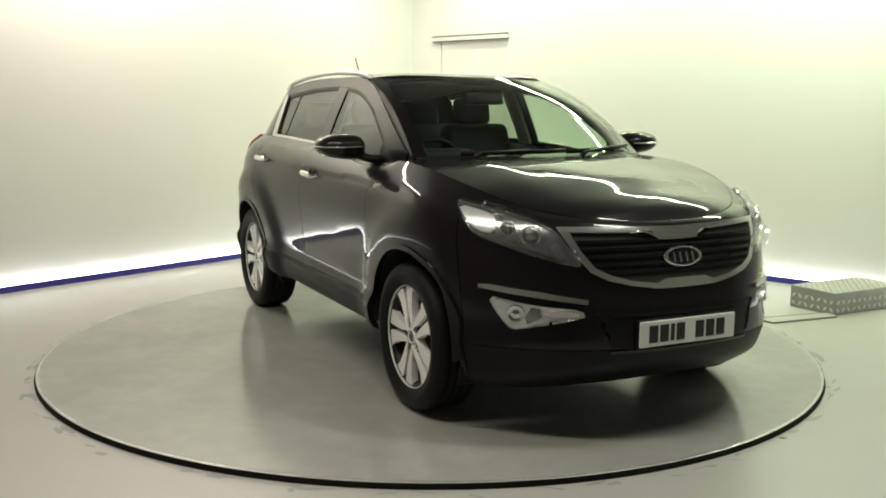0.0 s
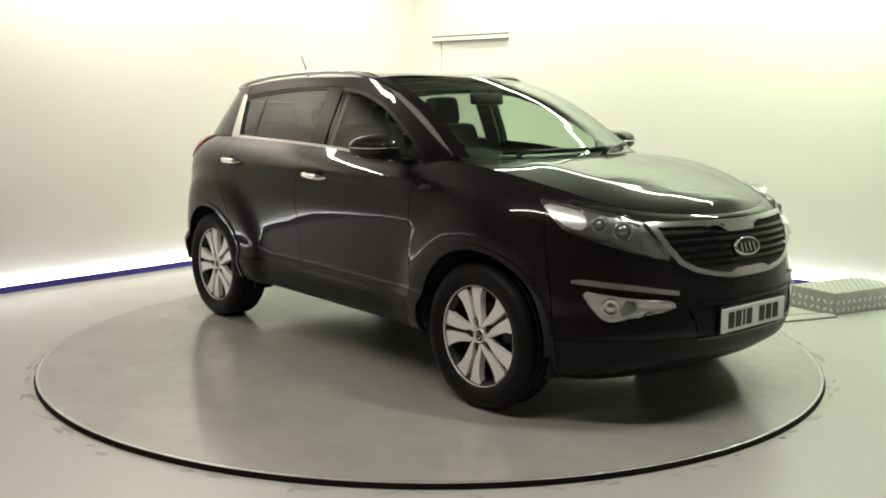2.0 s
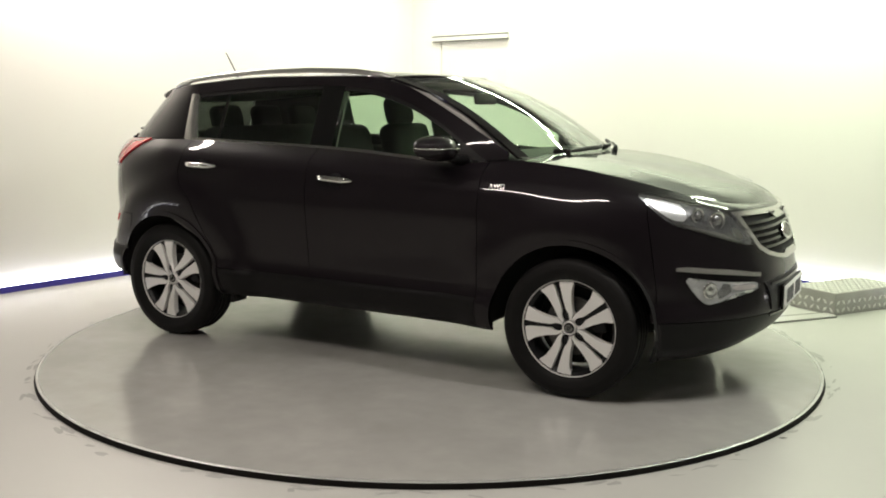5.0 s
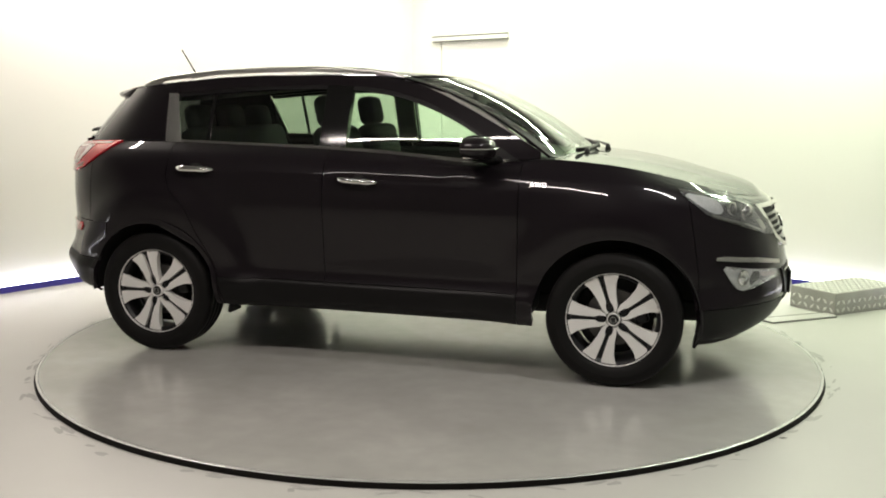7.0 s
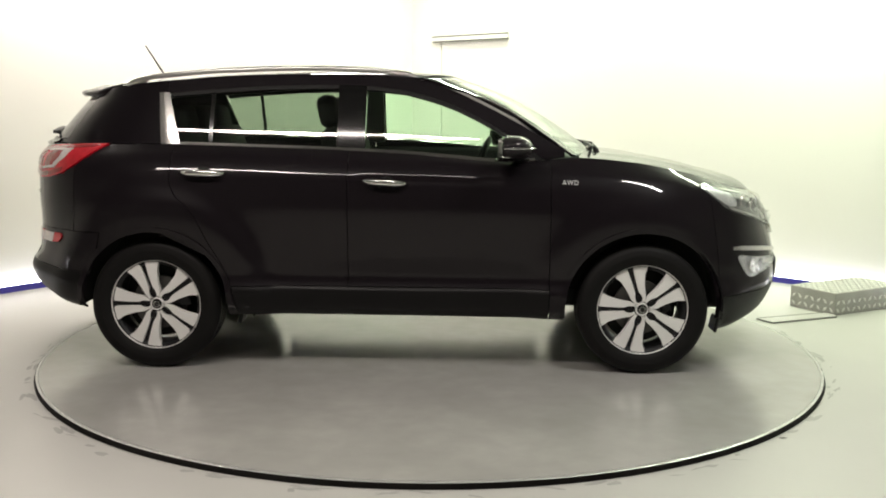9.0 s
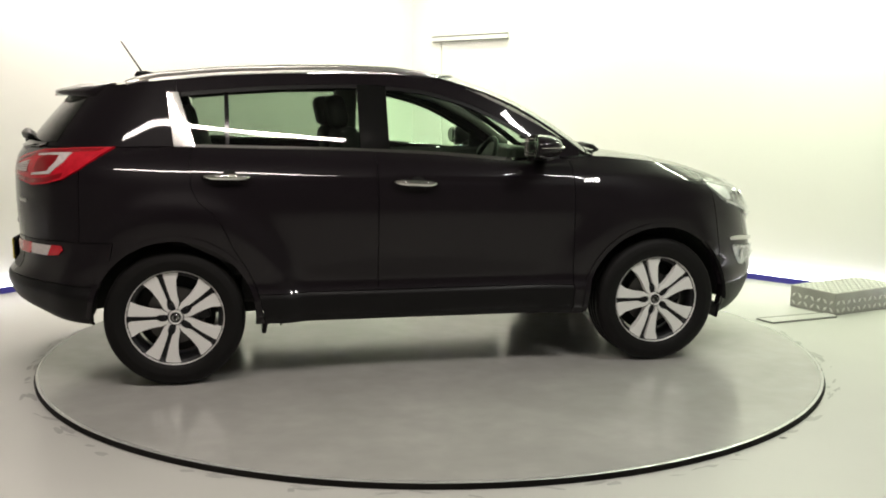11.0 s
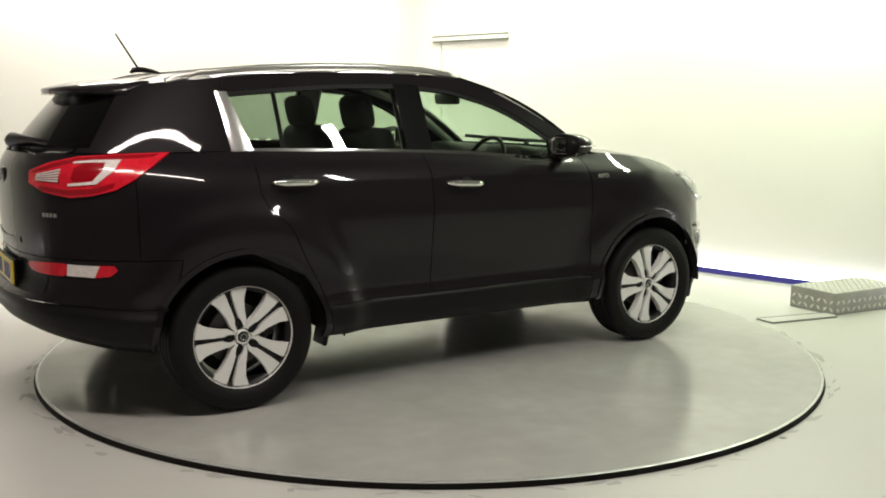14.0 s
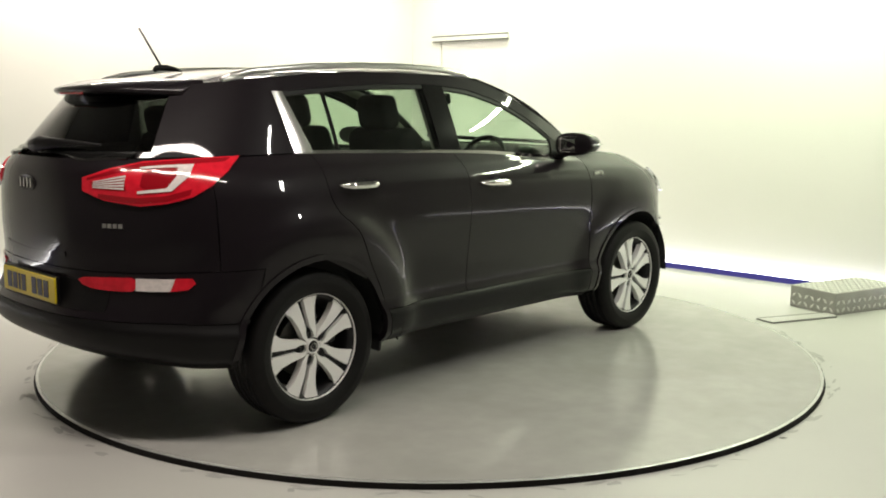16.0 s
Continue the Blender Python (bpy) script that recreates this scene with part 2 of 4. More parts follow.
# scuffs and grime where the floor meets the turntable
rng = random.Random(7)
bmg = bmesh.new()
for k in range(90):
    a = rng.uniform(0, 2 * math.pi)
    r = TABLE_R + 0.022 + abs(rng.gauss(0, 0.030))
    w, h = rng.uniform(0.01, 0.09), rng.uniform(0.004, 0.022)
    n = rng.randint(6, 9)
    tilt = rng.gauss(0, 0.25)
    loop = []
    for i in range(n):
        b = 2 * math.pi * i / n
        u, v = math.cos(b) * w * rng.uniform(0.5, 1.2), math.sin(b) * h * rng.uniform(0.5, 1.2) + math.cos(b) * w * tilt
        loop.append(bmg.verts.new(((r + v) * math.cos(a + u / r), (r + v) * math.sin(a + u / r), FLOOR_Z + 0.0006 + 0.000004 * k)))
    bmg.faces.new(loop)
part("paint_chip", prism_bm([(1.555 + x, -1.675 + y) for x, y in ((0, 0), (.022, -.008), (.040, .004), (.026, .014), (.006, .010))], FLOOR_Z - .001, FLOOR_Z + .0015),
     M_SEAM, floor_ob, "small dark chip in the floor paint")
grime = part("floor_grime", bmg, M_DUST)
tagged(grime, "dark scuffs and grime on the floor round the turntable", "grime", kind="stuff")


# ---------------------------------------------------------------- the car: materials
M_PAINT = material("black_car_paint", (0.0078, 0.0058, 0.0074), 0.38, coat=0.82, grain=0.25, grain_scale=900, second=(0.012, 0.009, 0.0115), specular=0.05)
# faint waviness of pressed panels in the clear coat
nt_p = M_PAINT.node_tree
wave = nt_p.nodes.new("ShaderNodeTexNoise")
wave.inputs["Scale"].default_value, wave.inputs["Detail"].default_value = 4.5, 1.5
wave_co = nt_p.nodes.new("ShaderNodeTexCoord")
nt_p.links.new(wave_co.outputs["Object"], wave.inputs["Vector"])
wave_bump = nt_p.nodes.new("ShaderNodeBump")
wave_bump.inputs["Strength"].default_value, wave_bump.inputs["Distance"].default_value = 0.10, 0.012
nt_p.links.new(wave.outputs["Fac"], wave_bump.inputs["Height"])
nt_p.links.new(wave_bump.outputs["Normal"], nt_p.nodes["Principled BSDF"].inputs["Coat Normal"])
M_PLASTIC = material("black_satin_plastic", (0.006, 0.0055, 0.0058), 0.42, grain=0.3, grain_scale=300, bump=0.15, specular=0.2)
M_GLOSSBLACK = material("gloss_black_trim", (0.006, 0.006, 0.006), 0.10)
M_CHROME = material("bright_chrome", (0.82, 0.81, 0.79), 0.10, 1.0, spots=0.1, spot_scale=20)
M_TRIM = material("chrome_trim", (0.70, 0.69, 0.67), 0.20, 0.92, spots=0.1, spot_scale=20)
M_SATIN = material("satin_chrome", (0.66, 0.65, 0.63), 0.28, 1.0)
M_ALLOY = material("machined_alloy", (0.90, 0.89, 0.87), 0.42, 0.18, grain=0.15, grain_scale=200, second=(0.6, 0.59, 0.57))
M_SMOKE = material("dark_lamp_chrome", (0.42, 0.42, 0.425), 0.22, 0.8, spots=0.4, spot_scale=40, second=(0.05, 0.05, 0.05))
M_REFLECTOR = material("lamp_reflector", (0.84, 0.84, 0.83), 0.25, 0.55, spots=0.35, spot_scale=45, second=(0.45, 0.45, 0.45))
M_ALLOYDARK = material("dark_grey_alloy", (0.008, 0.008, 0.009), 0.4, 0.0, specular=0.3)
M_TYRE = material("tyre_rubber", (0.0055, 0.005, 0.005), 0.6, spots=0.3, spot_scale=14, grain=0.3, grain_scale=150, second=(0.010, 0.0095, 0.009), specular=0.18)
M_DISC = material("brake_disc_steel", (0.12, 0.115, 0.11), 0.45, 0.7, spots=0.3, spot_scale=15)
M_INNER = material("dark_liner", (0.008, 0.008, 0.008), 0.8)
M_GLASS = glass("clear_green_glass", (0.76, 0.90, 0.76))
M_SCREEN = glass("windscreen_glass", (0.78, 0.88, 0.78))
M_PRIVACY = glass("privacy_glass", (0.50, 0.58, 0.50))
M_REARGLASS = glass("dark_rear_glass", (0.07, 0.075, 0.07))
M_LENS = glass("clear_lens", (0.93, 0.94, 0.95))
M_REDLENS = material("red_lens", (0.66, 0.013, 0.030), 0.15, coat=0.6, spots=0.5, spot_scale=30, second=(0.36, 0.004, 0.012))
M_REDDEEP = material("deep_red_lens", (0.27, 0.004, 0.010), 0.12, coat=0.8)
M_CLEARLENS = material("frosted_clear_lens", (0.74, 0.67, 0.65), 0.15, coat=1.0, spots=0.4, spot_scale=60, second=(0.35, 0.33, 0.33))
M_PLATE_W = material("white_plate", (0.76, 0.76, 0.74), 0.35)
M_PLATE_Y = material("yellow_plate", (0.58, 0.45, 0.012), 0.4, specular=0.3)
M_INK = material("black_ink", (0.015, 0.015, 0.015), 0.5)
M_CLOTH = material("black_seat_cloth", (0.018, 0.018, 0.018), 0.85, grain=0.4, grain_scale=220, bump=0.3, second=(0.03, 0.03, 0.03))
M_DASH = material("grey_dash_plastic", (0.024, 0.023, 0.023), 0.6, grain=0.3, grain_scale=200, bump=0.2)
M_HEADLINING = material("grey_headlining", (0.30, 0.29, 0.27), 0.9)

# ---------------------------------------------------------------- the car: shape of the shell
# x runs from tail to nose, y to the car's left, z up; the wheels stand on z = 0
X_REAR, X_FRONT = -1.30, 1.15        # between these the flanks run straight
WHEEL_X, WHEEL_Z, WHEEL_R = 1.32, 0.352, 0.352
ARCH_R = {1: 0.425, -1: 0.408}


def curve(pairs):
    xs, zs = [p[0] for p in pairs], [p[1] for p in pairs]

    def value(x):
        # smooth interpolation with limited slopes
        x = min(max(x, xs[0]), xs[-1])
        i = max(0, min(len(xs) - 2, int(np.searchsorted(xs, x)) - 1))
        h = xs[i + 1] - xs[i]
        d = (zs[i + 1] - zs[i]) / h
        dl = (zs[i] - zs[i - 1]) / (xs[i] - xs[i - 1]) if i > 0 else d
        dr = (zs[i + 2] - zs[i + 1]) / (xs[i + 2] - xs[i + 1]) if i < len(xs) - 2 else d
        m0 = 0 if d * dl <= 0 else 2 * d * dl / (d + dl)
        m1 = 0 if d * dr <= 0 else 2 * d * dr / (d + dr)
        t = (x - xs[i]) / h
        return ((2 * t ** 3 - 3 * t ** 2 + 1) * zs[i] + (t ** 3 - 2 * t ** 2 + t) * h * m0
                + (3 * t ** 2 - 2 * t ** 3) * zs[i + 1] + (t ** 3 - t ** 2) * h * m1)
    return value


# each level: height along x, half width, nose x, tail x, roundness of nose and tail
LEVELS = [
    (curve([(-2.2, .385), (-1.8, .325), (-1.3, .30), (.9, .285), (1.3, .25), (1.8, .215), (2.2, .275)]), .835, 2.05, -2.13, 2.7, 2.7),
    (curve([(-2.2, .43), (-1.8, .37), (-1.3, .345), (.9, .33), (1.3, .30), (1.8, .27), (2.2, .34)]), .885, 2.165, -2.215, 2.65, 2.7),
    (curve([(-2.2, .50), (-1.3, .44), (.9, .43), (1.3, .41), (2.2, .43)]), .908, 2.215, -2.245, 2.65, 2.7),
    (curve([(-2.2, .548), (-1.3, .51), (.9, .50), (1.5, .50), (2.2, .52)]), .884, 2.22, -2.235, 2.65, 2.7),
    (curve([(-2.2, .612), (-1.3, .62), (.9, .60), (1.5, .60), (2.2, .62)]), .893, 2.205, -2.178, 2.65, 2.8),
    (curve([(-2.2, .74), (-1.3, .75), (.9, .74), (1.5, .74), (2.2, .72)]), .908, 2.180, -2.180, 2.6, 2.55),
    (curve([(-2.2, .88), (-1.3, .90), (.9, .88), (1.5, .86), (2.2, .82)]), .922, 2.145, -2.188, 2.6, 2.48),
    (curve([(-2.2, 1.02), (-1.3, 1.03), (.2, 1.01), (.9, .99), (1.4, .965), (1.8, .92), (2.1, .885)]), .910, 2.115, -2.190, 2.6, 2.46),
    (curve([(-2.2, 1.10), (-1.3, 1.11), (.2, 1.08), (.9, 1.06), (1.4, 1.035), (1.8, .965), (2.1, .915)]), .878, 2.10, -2.185, 2.55, 2.45),
    (curve([(-2.2, 1.155), (-1.3, 1.165), (.2, 1.13), (.9, 1.105), (1.4, 1.075), (1.8, .99), (2.1, .935)]), .835, 2.085, -2.172, 2.5, 2.45),
    (curve([(-2.15, 1.205), (-1.6, 1.212), (-1.3, 1.216), (-.8, 1.206), (0, 1.180), (.3, 1.157), (.56, 1.140), (.75, 1.142), (.95, 1.160), (1.25, 1.139),
            (1.60, 1.072), (1.85, .998), (2.07, .948)]), .768, 2.065, -2.145, 2.45, 2.42),
]


def door_sweep(x, z):
    """The rear edge of the rear door sweeps round the wheel arch."""
    d = curve([(0.30, .36), (.45, .33), (.57, .285), (.70, .21), (.87, .125), (.96, .03), (1.05, 0), (1.3, 0)])(z)
    return x + d * math.exp(-((x + 1.225) / 0.30) ** 2) if x > -1.225 else x + d * math.exp(-((x + 1.225) / 0.36) ** 2)


N_END = 30
SIDE_X = sorted(set([round(X_REAR + (X_FRONT - X_REAR) * i / 84, 4) for i in range(85)] + [-1.225, -0.272, 0.815]))
SIDE_X = [x for i, x in enumerate(SIDE_X) if x in (-1.225, -0.272, 0.815) or min(abs(x + 1.225), abs(x + 0.272), abs(x - 0.815)) > 0.012]


def level_ring(lv):
    """Half a ring at one level, from the tail's middle along the right flank (negative y) to the nose's middle."""
    zf, w, xf, xr, nf, nr = lv
    pts = []
    for i in range(N_END):
        a = (i / N_END) * math.pi / 2
        ex = 2 / nr
        x = X_REAR + (xr - X_REAR) * math.cos(a) ** ex
        pts.append((x, -w * math.sin(a) ** ex, zf(x)))
    for x in SIDE_X:
        pts.append((x, -w, zf(x)))
    for i in range(1, N_END + 1):
        a = (1 - i / N_END) * math.pi / 2
        ex = 2 / nf
        x = X_FRONT + (xf - X_FRONT) * math.cos(a) ** ex
        pts.append((x, -w * math.sin(a) ** ex if i < N_END else 0.0, zf(x)))
    return np.array(pts)


RINGS = np.array([level_ring(lv) for lv in LEVELS])          # level, column, xyz
SUB = 5


def between_levels(rings, sub):
    out = []
    n = len(rings)
    for i in range(n - 1):
        p0, p1, p2, p3 = rings[max(i - 1, 0)], rings[i], rings[i + 1], rings[min(i + 2, n - 1)]
        for k in range(sub):
            t = k / sub
            tau = 0.42
            m1, m2 = tau * (p2 - p0), tau * (p3 - p1)
            out.append((2 * t ** 3 - 3 * t ** 2 + 1) * p1 + (t ** 3 - 2 * t ** 2 + t) * m1 + (3 * t ** 2 - 2 * t ** 3) * p2 + (t ** 3 - t ** 2) * m2)
    out.append(rings[-1])
    return np.array(out)


GRID = between_levels(RINGS, SUB)
for row in GRID:
    for p in row:
        x, y, z = p
        if X_REAR < x < X_FRONT + 0.4:
            p[0] = x + (door_sweep(x, z) - x) * (1 if x < 0 else 0)
        # wheel-arch flares and a slightly drawn-in waist between the wheels
        for sgn in (1, -1):
            r = math.hypot(p[0] - sgn * WHEEL_X, z - WHEEL_Z)
            if y < -0.5:
                w = min(1.0, max(0.0, (p[0] - 1.42) / 0.25))
                full, near, soft_by = (0.034, 0.585, 0.036) if sgn == 1 else (0.050, 0.610, 0.028)
                p[1] -= (full + (0.030 - full) * w) / (1 + math.exp((r - near - (0.555 - near) * w) / soft_by))
        if y < -0.5 and 0.45 < z < 1.05:
            p[1] += 0.010 * math.exp(-(p[0] / 0.7) ** 2)


def arch_cut(verts, faces):
    """Opens the wheel arches: drops faces inside, draws the rim vertices out to the circle."""
    inside = {}
    for i, (x, y, z) in enumerate(verts):
        for sgn in (1, -1):
            r = math.hypot(x - sgn * WHEEL_X, z - WHEEL_Z)
            if r < ARCH_R[sgn] and y < -0.45:
                inside[i] = (sgn, r)
    kept = [f for f in faces if not all(i in inside for i in f)]
    for i in {i for f in kept for i in f if i in inside}:
        sgn, r = inside[i]
        x, y, z = verts[i]
        dx, dz = (x - sgn * WHEEL_X) / r, (z - WHEEL_Z) / r
        if z < WHEEL_Z:
            dx, dz = math.copysign(1, dx), (z - WHEEL_Z) / ARCH_R[sgn]
        verts[i] = (sgn * WHEEL_X + dx * ARCH_R[sgn], y, WHEEL_Z + dz * ARCH_R[sgn])
    return kept


def mirror_mesh(name, verts, faces, mat, parent, side, label="", gap=0.0022):
    """One panel; side -1 is the car's right as built, 1 its mirror image, 0 both halves joined along the middle."""
    used = sorted({i for f in faces for i in f})
    idx = {o: n for n, o in enumerate(used)}
    vs = [tuple(verts[o]) for o in used]
    fs = [[idx[i] for i in f] for f in faces]
    bm = bmesh.new()
    for flip in ((False, True) if side == 0 else (side == 1,)):
        bv = [bm.verts.new((x, -y if flip else y, z)) for x, y, z in vs]
        for f in fs:
            try:
                bm.faces.new([bv[i] for i in (reversed(f) if flip else f)])
            except ValueError:
                pass
    bmesh.ops.remove_doubles(bm, verts=bm.verts, dist=5e-4)
    me = bpy.data.meshes.new(name)
    # draw the edges back for a shut line and turn them in, so that the panel has thickness
    bm.normal_update()
    # all panels face away from the middle of the car
    if sum(f.normal.dot(f.calc_center_median() - Vector((0, 0, .8))) * f.calc_area() for f in bm.faces) < 0:
        bmesh.ops.reverse_faces(bm, faces=bm.faces)
        bm.normal_update()
    for v in [v for v in bm.verts if v.is_boundary]:
        mid = sum((f.calc_center_median() for f in v.link_faces), Vector()) / len(v.link_faces)
        way = mid - v.co
        if way.length > 1e-6 and gap:
            v.co += way.normalized() * min(gap, way.length * 0.4)
    rim = [e for e in bm.edges if e.is_boundary]
    flat = []
    for e in rim:
        f = e.link_faces[0]
        a, b = e.verts
        na = Vector(a.normal) * -0.014
        nb = Vector(b.normal) * -0.014
        flat.append(((a.co.copy(), b.co.copy(), b.co + nb, a.co + na), f.normal.copy()))
    for quad, n in flat:
        q = [bm.verts.new(c) for c in quad]
        bm.faces.new(q)
    bm.to_mesh(me)
    bm.free()
    me.materials.append(mat)
    me.polygons.foreach_set("use_smooth", [True] * len(me.polygons))
    ob = new(name, me)
    ob.parent = parent
    return tagged(ob, label)


car = new("car")
tagged(car, "black five-door family crossover car with chrome trim, parked on the turntable", "car")

n_rows, n_cols = GRID.shape[0], GRID.shape[1]
flank_verts = [tuple(p) for p in GRID.reshape(-1, 3)]
flank_faces, face_cell = [], {}
for i in range(n_rows - 1):
    for j in range(n_cols - 1):
        f = (i * n_cols + j, i * n_cols + j + 1, (i + 1) * n_cols + j + 1, (i + 1) * n_cols + j)
        flank_faces.append(f)
        face_cell[f] = (i, j)
flank_faces = arch_cut(flank_verts, flank_faces)
col_rear, col_b, col_front = (N_END + SIDE_X.index(x) for x in (-1.225, -0.272, 0.815))
ROW_SILL, ROW_BUMPER = 2 * SUB + 2, 5 * SUB
col_fend = N_END + len(SIDE_X) - 1 + 9
col_tail = N_END - 9
panels = {}
for f in flank_faces:
    i, j = face_cell[f]
    if col_rear <= j < col_front and i >= ROW_SILL:
        key = "rear_door" if j < col_b else "front_door"
    elif col_rear <= j < col_front:
        key = "sill"
    elif j >= col_front:
        key = "front_wing" if j < col_fend or i >= 8 * SUB else ("front_bumper" if i >= 2 * SUB else "front_valance")
    else:
        key = ("rear_bumper" if i >= 3 * SUB else "rear_valance") if (j < col_tail + 4 and i < ROW_BUMPER) else ("tailgate_skin" if j < col_tail else "rear_wing")
    panels.setdefault(key, []).append(f)
shell_parts = {}
for key, mat, sides in (("front_door", M_PAINT, (-1, 1)), ("rear_door", M_PAINT, (-1, 1)), ("sill", M_PLASTIC, (-1, 1)), ("front_wing", M_PAINT, (-1, 1)),
                        ("rear_wing", M_PAINT, (-1, 1)), ("front_bumper", M_PAINT, (0,)), ("rear_bumper", M_PAINT, (0,)), ("front_valance", M_PLASTIC, (0,)), ("rear_valance", M_PLASTIC, (0,)), ("tailgate_skin", M_PAINT, (0,))):
    for sd in sides:
        shell_parts[key, sd] = mirror_mesh("tailgate" if key == "tailgate_skin" else key, flank_verts, panels[key], mat, car, sd)

# bonnet: crowned panel between the wing edges
TOP = GRID[-1]
BONNET_X0 = 0.95
crown = curve([(0.6, .026), (1.2, .030), (1.6, .044), (1.9, .058), (2.0, .046), (2.065, .0)])
cols = [j for j in range(n_cols) if TOP[j][0] >= BONNET_X0]
bonnet_v, bonnet_f = [], []
HB = 44
for j in cols:
    x, y, z = TOP[j]
    for k in range(HB + 1):
        t = 1 - k / HB                         # 1 at the wing, 0 in the middle
        yy = y * t
        ridge = 0.005 * math.exp(-((abs(yy) - 0.46) / 0.10) ** 2) * max(0, math.sin(math.pi * min(1, max(0, (2.06 - x) / 1.3)))) ** 0.7
        bonnet_v.append((x, yy, z + crown(x) * (1 - t ** 2.4) + ridge))
for a in range(len(cols) - 1):
    for k in range(HB):
        b = a * (HB + 1) + k
        bonnet_f.append((b, b + 1, b + HB + 2, b + HB + 1))
mirror_mesh("bonnet", bonnet_v, bonnet_f, M_PAINT, car, 0)


# ---------------------------------------------------------------- the car: glasshouse
def belt(x):
    return LEVELS[-1][0](x)


def side_y(x, z):
    """Half width of the glasshouse flank."""
    t = (z - 1.20) / 0.38
    y = 0.762 - 0.165 * max(t, -0.2) ** 1.10 if t > 0 else 0.762 - 0.1 * t
    if x < -1.2:
        y -= 0.035 * ((x + 1.2) / -0.5) ** 2
    if x > 0.35:
        y -= 0.045 * ((x - 0.35) / 0.55) ** 2
    return y


roof_edge = curve([(-1.75, 1.488), (-1.5, 1.540), (-1.3, 1.562), (-1.0, 1.588), (-.66, 1.600), (-.35, 1.600), (-.1, 1.597), (.05, 1.584), (.216, 1.545), (.436, 1.450),
                   (.594, 1.370), (.753, 1.282), (.93, 1.180)])
win_top = curve([(-1.31, 1.490), (-.96, 1.520), (-.65, 1.538), (-.34, 1.543), (-.03, 1.522), (.126, 1.488), (.281, 1.438), (.436, 1.366), (.56, 1.295), (.70, 1.205), (.77, 1.155)])


def flank_annulus():
    """Painted frame between the belt, the roof edge and the window opening."""
    n = 60
    xs_top = [-1.292 + (0.90 + 1.292) * i / n for i in range(n + 1)]
    verts, faces = [], []
    rows = 4
    # above the windows
    for x in xs_top:
        hi = roof_edge(x)
        lo = min(win_top(x) if x <= 0.77 else belt(x) + 0.004, hi - 0.004)
        for k in range(rows + 1):
            z = lo + (hi - lo) * k / rows
            verts.append((x, -side_y(x, z), z))
    for i in range(n):
        for k in range(rows):
            b = i * (rows + 1) + k
            faces.append((b, b + rows + 1, b + rows + 2, b + 1))
    return verts, faces


fv, ff = flank_annulus()
for sd in (-1, 1):
    mirror_mesh("roof_side_frame", fv, ff, M_PAINT, car, sd)

# rear quarter: from the last side window round the tail to the rear window
N_Q = 34
QB, QT = [], []
for i in range(N_Q + 1):
    a = (i / N_Q) * math.pi / 2
    ex, et = 2 / 2.38, 2 / 2.1
    QB.append((-1.29 - (2.130 - 1.29) * math.sin(a) ** ex, -(0.757) * math.cos(a) ** ex if i < N_Q else 0.0))
    QT.append((-1.29 - (1.885 - 1.29) * math.sin(a) ** et, -(0.608) * math.cos(a) ** et if i < N_Q else 0.0))
N_QR = 12
tail_top = curve([(-1.9, 1.500), (-1.75, 1.512), (-1.55, 1.535), (-1.29, 1.563)])
quarter_v = []
for r in range(N_QR + 1):
    t = r / N_QR
    for i in range(N_Q + 1):
        xb, yb = QB[i]
        xt, yt = QT[i]
        bulge = 0.006 * math.sin(math.pi * t)
        x = xb + (xt - xb) * t ** 1.0 - bulge * (i / N_Q)
        y = yb + (yt - yb) * t ** 1.02
        zb = belt(xb) + 0.002
        zt = tail_top(xt)
        quarter_v.append((x, y, zb + (zt - zb) * t))
quarter_f, rear_glass_f = [], []
REAR_COL = 17
for r in range(N_QR):
    for i in range(N_Q):
        b = r * (N_Q + 1) + i
        f = (b, b + 1, b + N_Q + 2, b + N_Q + 1)
        (rear_glass_f if (i >= REAR_COL and 1 <= r < N_QR - 1) else quarter_f).append(f)
mirror_mesh("rear_quarter", quarter_v, quarter_f, M_PAINT, car, 0)
mirror_mesh("rear_window", quarter_v, rear_glass_f, M_REARGLASS, car, 0, "dark tinted rear window")

# windscreen with its pillars
N_W, N_WR = 22, 16
screen_v = []
for r in range(N_WR + 1):
    t = r / N_WR
    for i in range(N_W + 1):
        h = i / N_W                                # 0 in the middle, 1 at the pillar
        xb, yb, zb = 1.125 - 0.180 * h ** 2.2, -0.705 * h, 1.172
        xt, yt, zt = 0.305 - 0.205 * h ** 2.2, -0.590 * h, 1.601 - 0.012 * h ** 2
        bul = (0.050 + 0.008 * h * h) * math.sin(math.pi * t)
        screen_v.append((xb + (xt - xb) * t + bul * 0.12, yb + (yt - yb) * t, zb + (zt - zb) * t + bul))
screen_f, pillar_f, header_f = [], [], []
for r in range(N_WR):
    for i in range(N_W):
        b = r * (N_W + 1) + i
        f = (b, b + 1, b + N_W + 2, b + N_W + 1)
        (pillar_f if i >= N_W - 2 else (header_f if r >= N_WR - 1 else screen_f)).append(f)
mirror_mesh("windscreen", screen_v, screen_f, M_SCREEN, car, 0, "clear raked windscreen")
for sd in (-1, 1):
    mirror_mesh("windscreen_pillar", screen_v, pillar_f, M_PAINT, car, sd)
mirror_mesh("windscreen_header", screen_v, header_f, M_GLOSSBLACK, car, 0)

